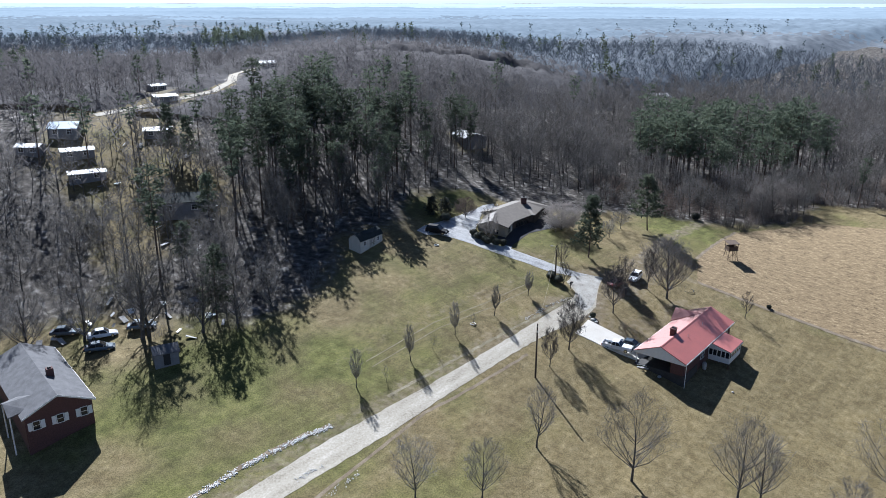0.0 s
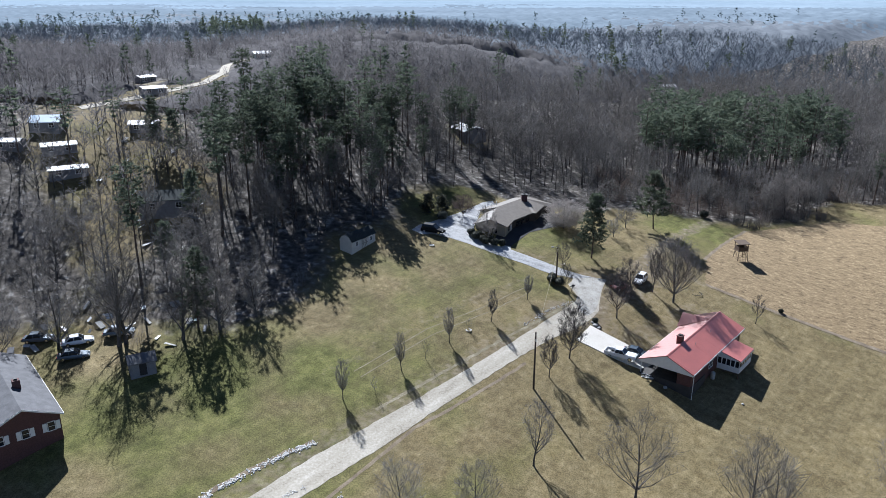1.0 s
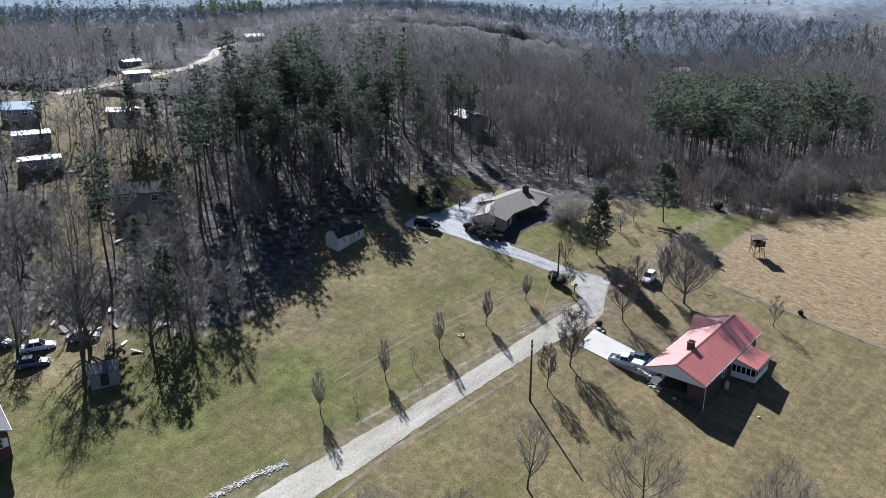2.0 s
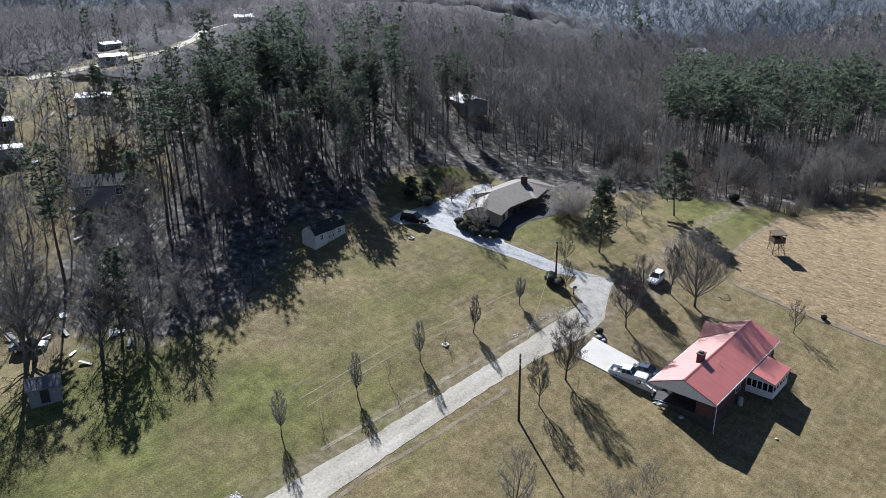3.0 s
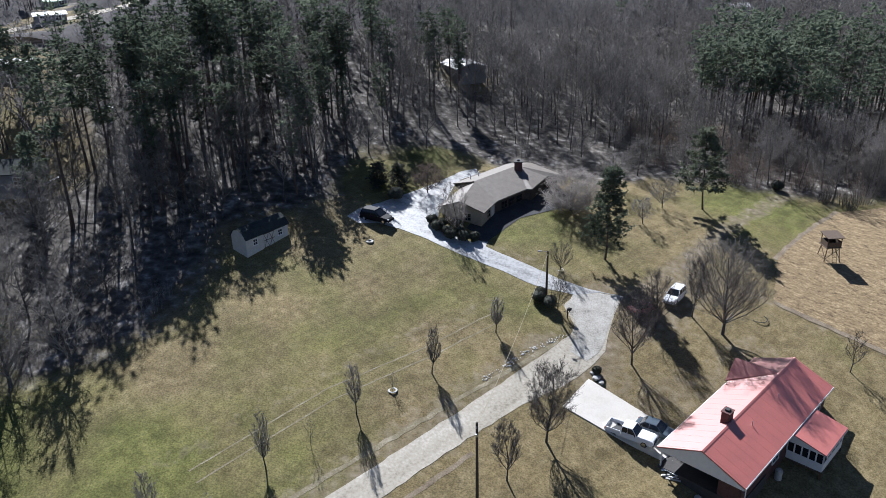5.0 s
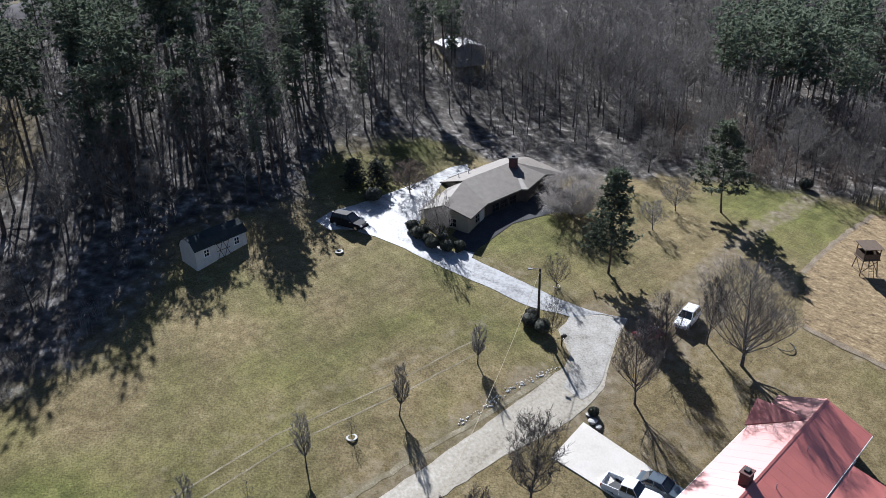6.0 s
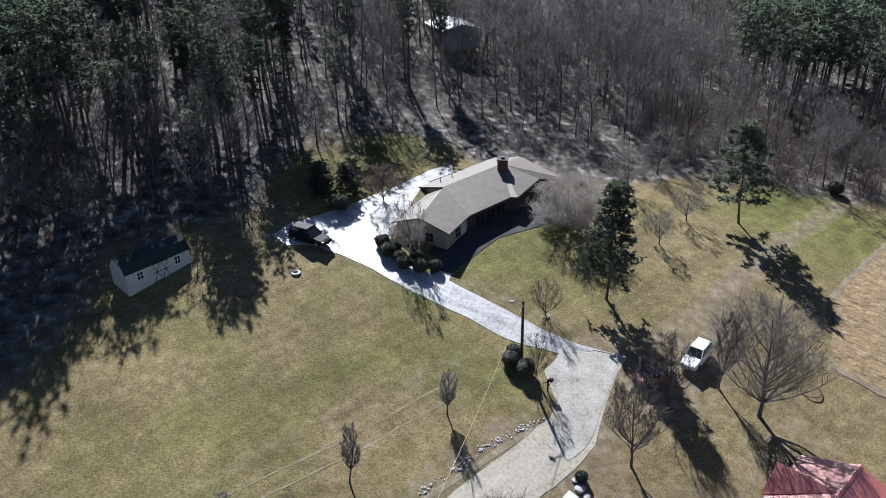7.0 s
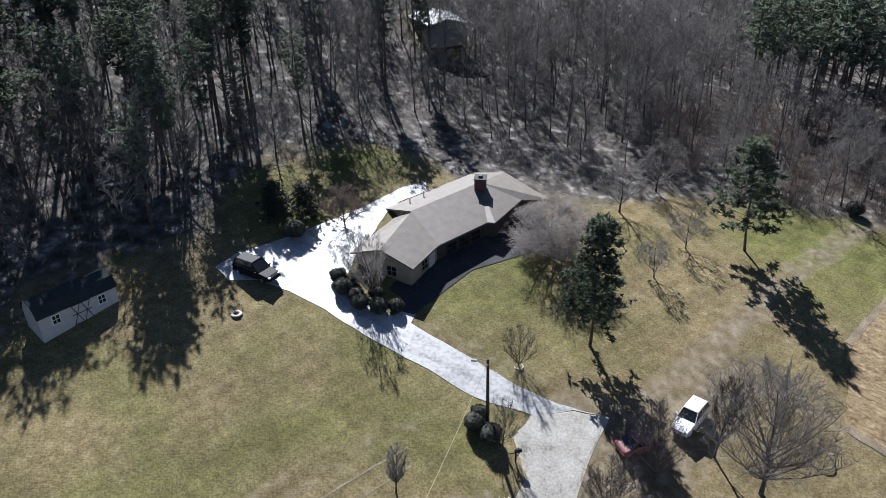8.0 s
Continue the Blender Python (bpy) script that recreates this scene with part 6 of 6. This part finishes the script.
lone("bare_tree", round_tree(337, 4.2, 3.6, 0.06, 20, 10, 8, 0.06, 0.008, steep=1.8, up=0.7), 24.0, 147.2, "small vase-shaped leafless tree beside the driveway", (M_BARK, M_TWIG_D))
lone("bare_tree", round_tree(338, 7.5, 5.5, 0.06, 20, 9, 7, 0.11, 0.016, steep=2.2, up=0.8), 9.9, 152.2, "many-stemmed leafless tree in front of the tan house", (M_BARK, M_TWIG_L))
lone("bare_tree", round_tree(339, 6.2, 9.6, 0.04, 56, 15, 9, 0.2, 0.016, steep=0.6, up=0.3, base=-0.8, hang=0.3), 26.2, 163.2, "broad dome-shaped leafless tree beside the tan house", (M_BARK, M_TWIG_L))
lone("bare_tree", round_tree(346, 4.8, 5.2, 0.1, 22, 11, 8, 0.1, 0.014, steep=1.2, up=0.4), 4.9, 161.8, "low brown leafless tree behind the driveway", (M_BARK, M_TWIG_R))
lone("bare_tree", round_tree(340, 4.4, 4.4, 0.15, 14, 8, 7, 0.09, 0.016, steep=0.9), 36.9, 162.9, "small leafless fruit tree on the lawn", group="fruit trees on the lawn")
lone("bare_tree", round_tree(341, 4.6, 4.8, 0.15, 14, 8, 7, 0.09, 0.016, steep=0.9), 40.8, 169.0, "small leafless fruit tree on the lawn", group="fruit trees on the lawn")
lone("bare_tree", round_tree(342, 6.5, 6.4, 0.18, 16, 9, 8, 0.13, 0.017, steep=0.9), 33.8, 174.0, "leafless fruit tree on the lawn", group="fruit trees on the lawn")
lone("bare_tree", round_tree(343, 7.0, 6.4, 0.2, 16, 9, 8, 0.13, 0.018, steep=1.0), 38.5, 180.5, "leafless tree at the back of the lawn")
lone("bare_tree", round_tree(344, 5.0, 3.0, 0.06, 18, 10, 8, 0.06, 0.008, steep=1.8, up=0.7), 23.3, 138.9, "leafless shrubby tree beside the pole", (M_BARK, M_TWIG_D))
for k, (x, y, h, w) in enumerate(((-3.5, 82.0, 9.5, 6), (5.0, 83.2, 9.0, 5.5), (13.2, 94.2, 9.8, 4.6), (25.8, 90.0, 13.5, 9.5), (40.0, 88.6, 13.0, 9), (43.0, 88.4, 12.0, 8), (63.8, 92.0, 13.5, 11), (53, 84, 9, 6))):
    lone("bare_tree", round_tree(350 + k, h, w * 1.12, 0.17, 22, 10, 8, 0.014 * h, 0.012, steep=1.5, up=0.5), x, y, "tall leafless tree on the near lawn", (M_BARK, M_TWIG), group="leafless trees on the near lawn")
for k, (x, y, h, w) in enumerate(((-48.4, 113.2, 17, 12), (-47.6, 113.9, 16, 10), (-58, 113.5, 12, 9), (-39, 114.5, 13, 7), (-66, 111, 12, 9), (-34, 117, 11, 7), (-29, 120.5, 10, 6))):
    lone("bare_tree", round_tree(370 + k, h, w, 0.1, 18, 10, 8, 0.02 * h, 0.026, steep=1.5), x, y, "leafless tree at the back of the yard", group="leafless yard trees")
for k, (x, y, h, w) in enumerate(((85.1, 192.2, 9.5, 10.0), (80.5, 190.0, 7.5, 7.0), (91.0, 194.0, 8.0, 8.0))):
    lone("bare_tree", round_tree(390 + k, h, w, 0.06, 24, 12, 10, 0.14, 0.024, steep=1.4, up=0.4), x, y, "pale grey bushy leafless tree at the edge of the brushwood", (M_BARK, M_TWIG_L), group="pale trees at the brushwood")
lone("pine_tree", pine_tree(380, 13.2, 6.4, 0.26, 18, 6, 10, 0.46, 11), 30.3, 151.4, "conical dark green pine on the lawn", (M_PINE_BARK, M_NEEDLE))
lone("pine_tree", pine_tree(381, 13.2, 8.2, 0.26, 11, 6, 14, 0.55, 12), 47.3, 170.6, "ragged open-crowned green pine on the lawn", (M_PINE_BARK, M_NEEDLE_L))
for k, (x, y, h) in enumerate(((0.4, 162.4, 3.6), (-2.4, 161.6, 3.8))):
    lone("pine_tree", pine_tree(375 + k, h, 3.6, 0.04, 10, 7, 5, 0.45, 8), x, y, "low dense dark evergreen behind the driveway", (M_PINE_BARK, M_SHRUB))
for k, (x, y, h) in enumerate(((-37.5, 117.5, 13.5), (-60, 168, 12), (-55.5, 166, 11), (-46.5, 147.4, 10), (-47, 133, 9))):
    lone("pine_tree", pine_tree(385 + k, h, 5.0 if k else 7.0, 0.25, 13, 5, 6, 0.6, 7), x, y, "dark green pine at the edge of the yard", (M_PINE_BARK, M_NEEDLE))


def round_shrub(seed, r, h):
    """A clipped evergreen: a lumpy inner mass under a close coat of short sprays."""
    rng = random.Random(seed)
    s = Shape()
    rows, cols = 7, 10
    for i in range(rows + 1):
        t = math.pi * (0.02 + 0.86 * i / rows)
        for j in range(cols):
            w = 2 * math.pi * j / cols
            g = 0.84 * (1 + 0.22 * noise.noise((math.cos(w) * 1.6 + seed, math.sin(w) * 1.6, t)))
            s.v.append(Vector((math.sin(t) * math.cos(w) * r * g, math.sin(t) * math.sin(w) * r * g, h * 0.48 + math.cos(t) * h * 0.48 * g)))
    for i in range(rows):
        for j in range(cols):
            s.f.append((i * cols + j, (i + 1) * cols + j, (i + 1) * cols + (j + 1) % cols, i * cols + (j + 1) % cols))
    for _ in range(420):
        d = Vector((rng.gauss(0, 1), rng.gauss(0, 1), rng.gauss(0.25, 0.9))).normalized()
        g = 0.86 * (1 + 0.22 * noise.noise((d.x * 1.6 + seed, d.y * 1.6, math.acos(max(-1, min(1, d.z))))))
        c = Vector((d.x * r * g, d.y * r * g, max(0.05, h * 0.48 + d.z * h * 0.48 * g)))
        s.tuft(c, 0.13, 6, rng, 1.0)
    return s


for k, (x, y, r) in enumerate(((6.4, 153.3, 0.95), (7.2, 151.9, 1.05), (8.6, 151.2, 0.9), (9.2, 150.4, 1.0), (10.9, 150.3, 1.05), (12.4, 150.9, 0.85), (7.9, 153.2, 0.8), (10.3, 152.0, 0.8),
                               (20.9, 139.9, 1.0), (22.3, 139.1, 1.1), (21.2, 140.9, 0.9), (64.3, 140.4, 0.5), (62.4, 182.6, 1.2), (0.6, 158.6, 1.3), (27.3, 129.2, 0.6))):
    o = new("evergreen_shrub", round_shrub(400 + k, r, r * 1.55).data("evergreen_shrub", M_SHRUB))
    o.matrix_basis = pose(x, y, gz(x, y))
    tagged(o, "dark rounded evergreen shrub", "shrub", "rounded evergreen shrubs")

for k, (x, y, h) in enumerate(((72.4, 177.6, 3.4), (75.4, 180.4, 4.0), (78.8, 183.6, 4.4), (82.6, 186.6, 4.2), (88.0, 187.2, 3.4), (91.4, 185.2, 2.6), (69.4, 179.4, 3.0), (84.6, 184.4, 2.6))):
    o = new("bare_shrub", shrub_shape(430 + k, h, h * 1.2, 80).data("bare_shrub", M_TWIG_L if k % 2 else M_TWIG))
    o.matrix_basis = pose(x, y, gz(x, y))
    tagged(o, "pale leafless shrub of many stems at the field corner", "shrub", "leafless shrubs at the field corner")

# thicket at the foot of the eastern woods
rngt = random.Random(12)
thick = [shrub_shape(420 + k, 3.6, 4.6, 24) for k in range(4)]
rows = []
for x, y in scatter(rngt, 40, 130, 178, 226, 2.8, lambda x, y: not bool(inside(CLEARING, x, y)) and float(edge_distance(CLEARING, x, y)) < 32):
    rows.append((x, y, gz(x, y), rngt.uniform(0, 6.28), rngt.uniform(0.6, 1.5), rngt.randrange(4)))
for x, y in scatter(rngt, -90, -22, 112, 175, 5.5, lambda x, y: not bool(inside(CLEARING, x, y)) and not near_home(x, y, 0.6)):
    rows.append((x, y, gz(x, y), rngt.uniform(0, 6.28), rngt.uniform(0.4, 0.9), rngt.randrange(4)))
for x, y in scatter(rngt, 14, 60, 181, 216, 4.2, lambda x, y: not bool(inside(CLEARING, x, y)) and not near_home(x, y, 2)):
    rows.append((x, y, gz(x, y), rngt.uniform(0, 6.28), rngt.uniform(0.35, 0.85), rngt.randrange(4)))
rows = [r[:5] + (r[5] + (4 if r[0] > 40 and noise.noise((r[0] * 0.09, r[1] * 0.09, 2.0)) > -0.2 else 0),) for r in rows]
merged("thicket", rows, [(s,) for s in thick] * 2, [(1,)] * 4 + [(8,)] * 4, "leafless brushwood along the edge of the woods", "brushwood")
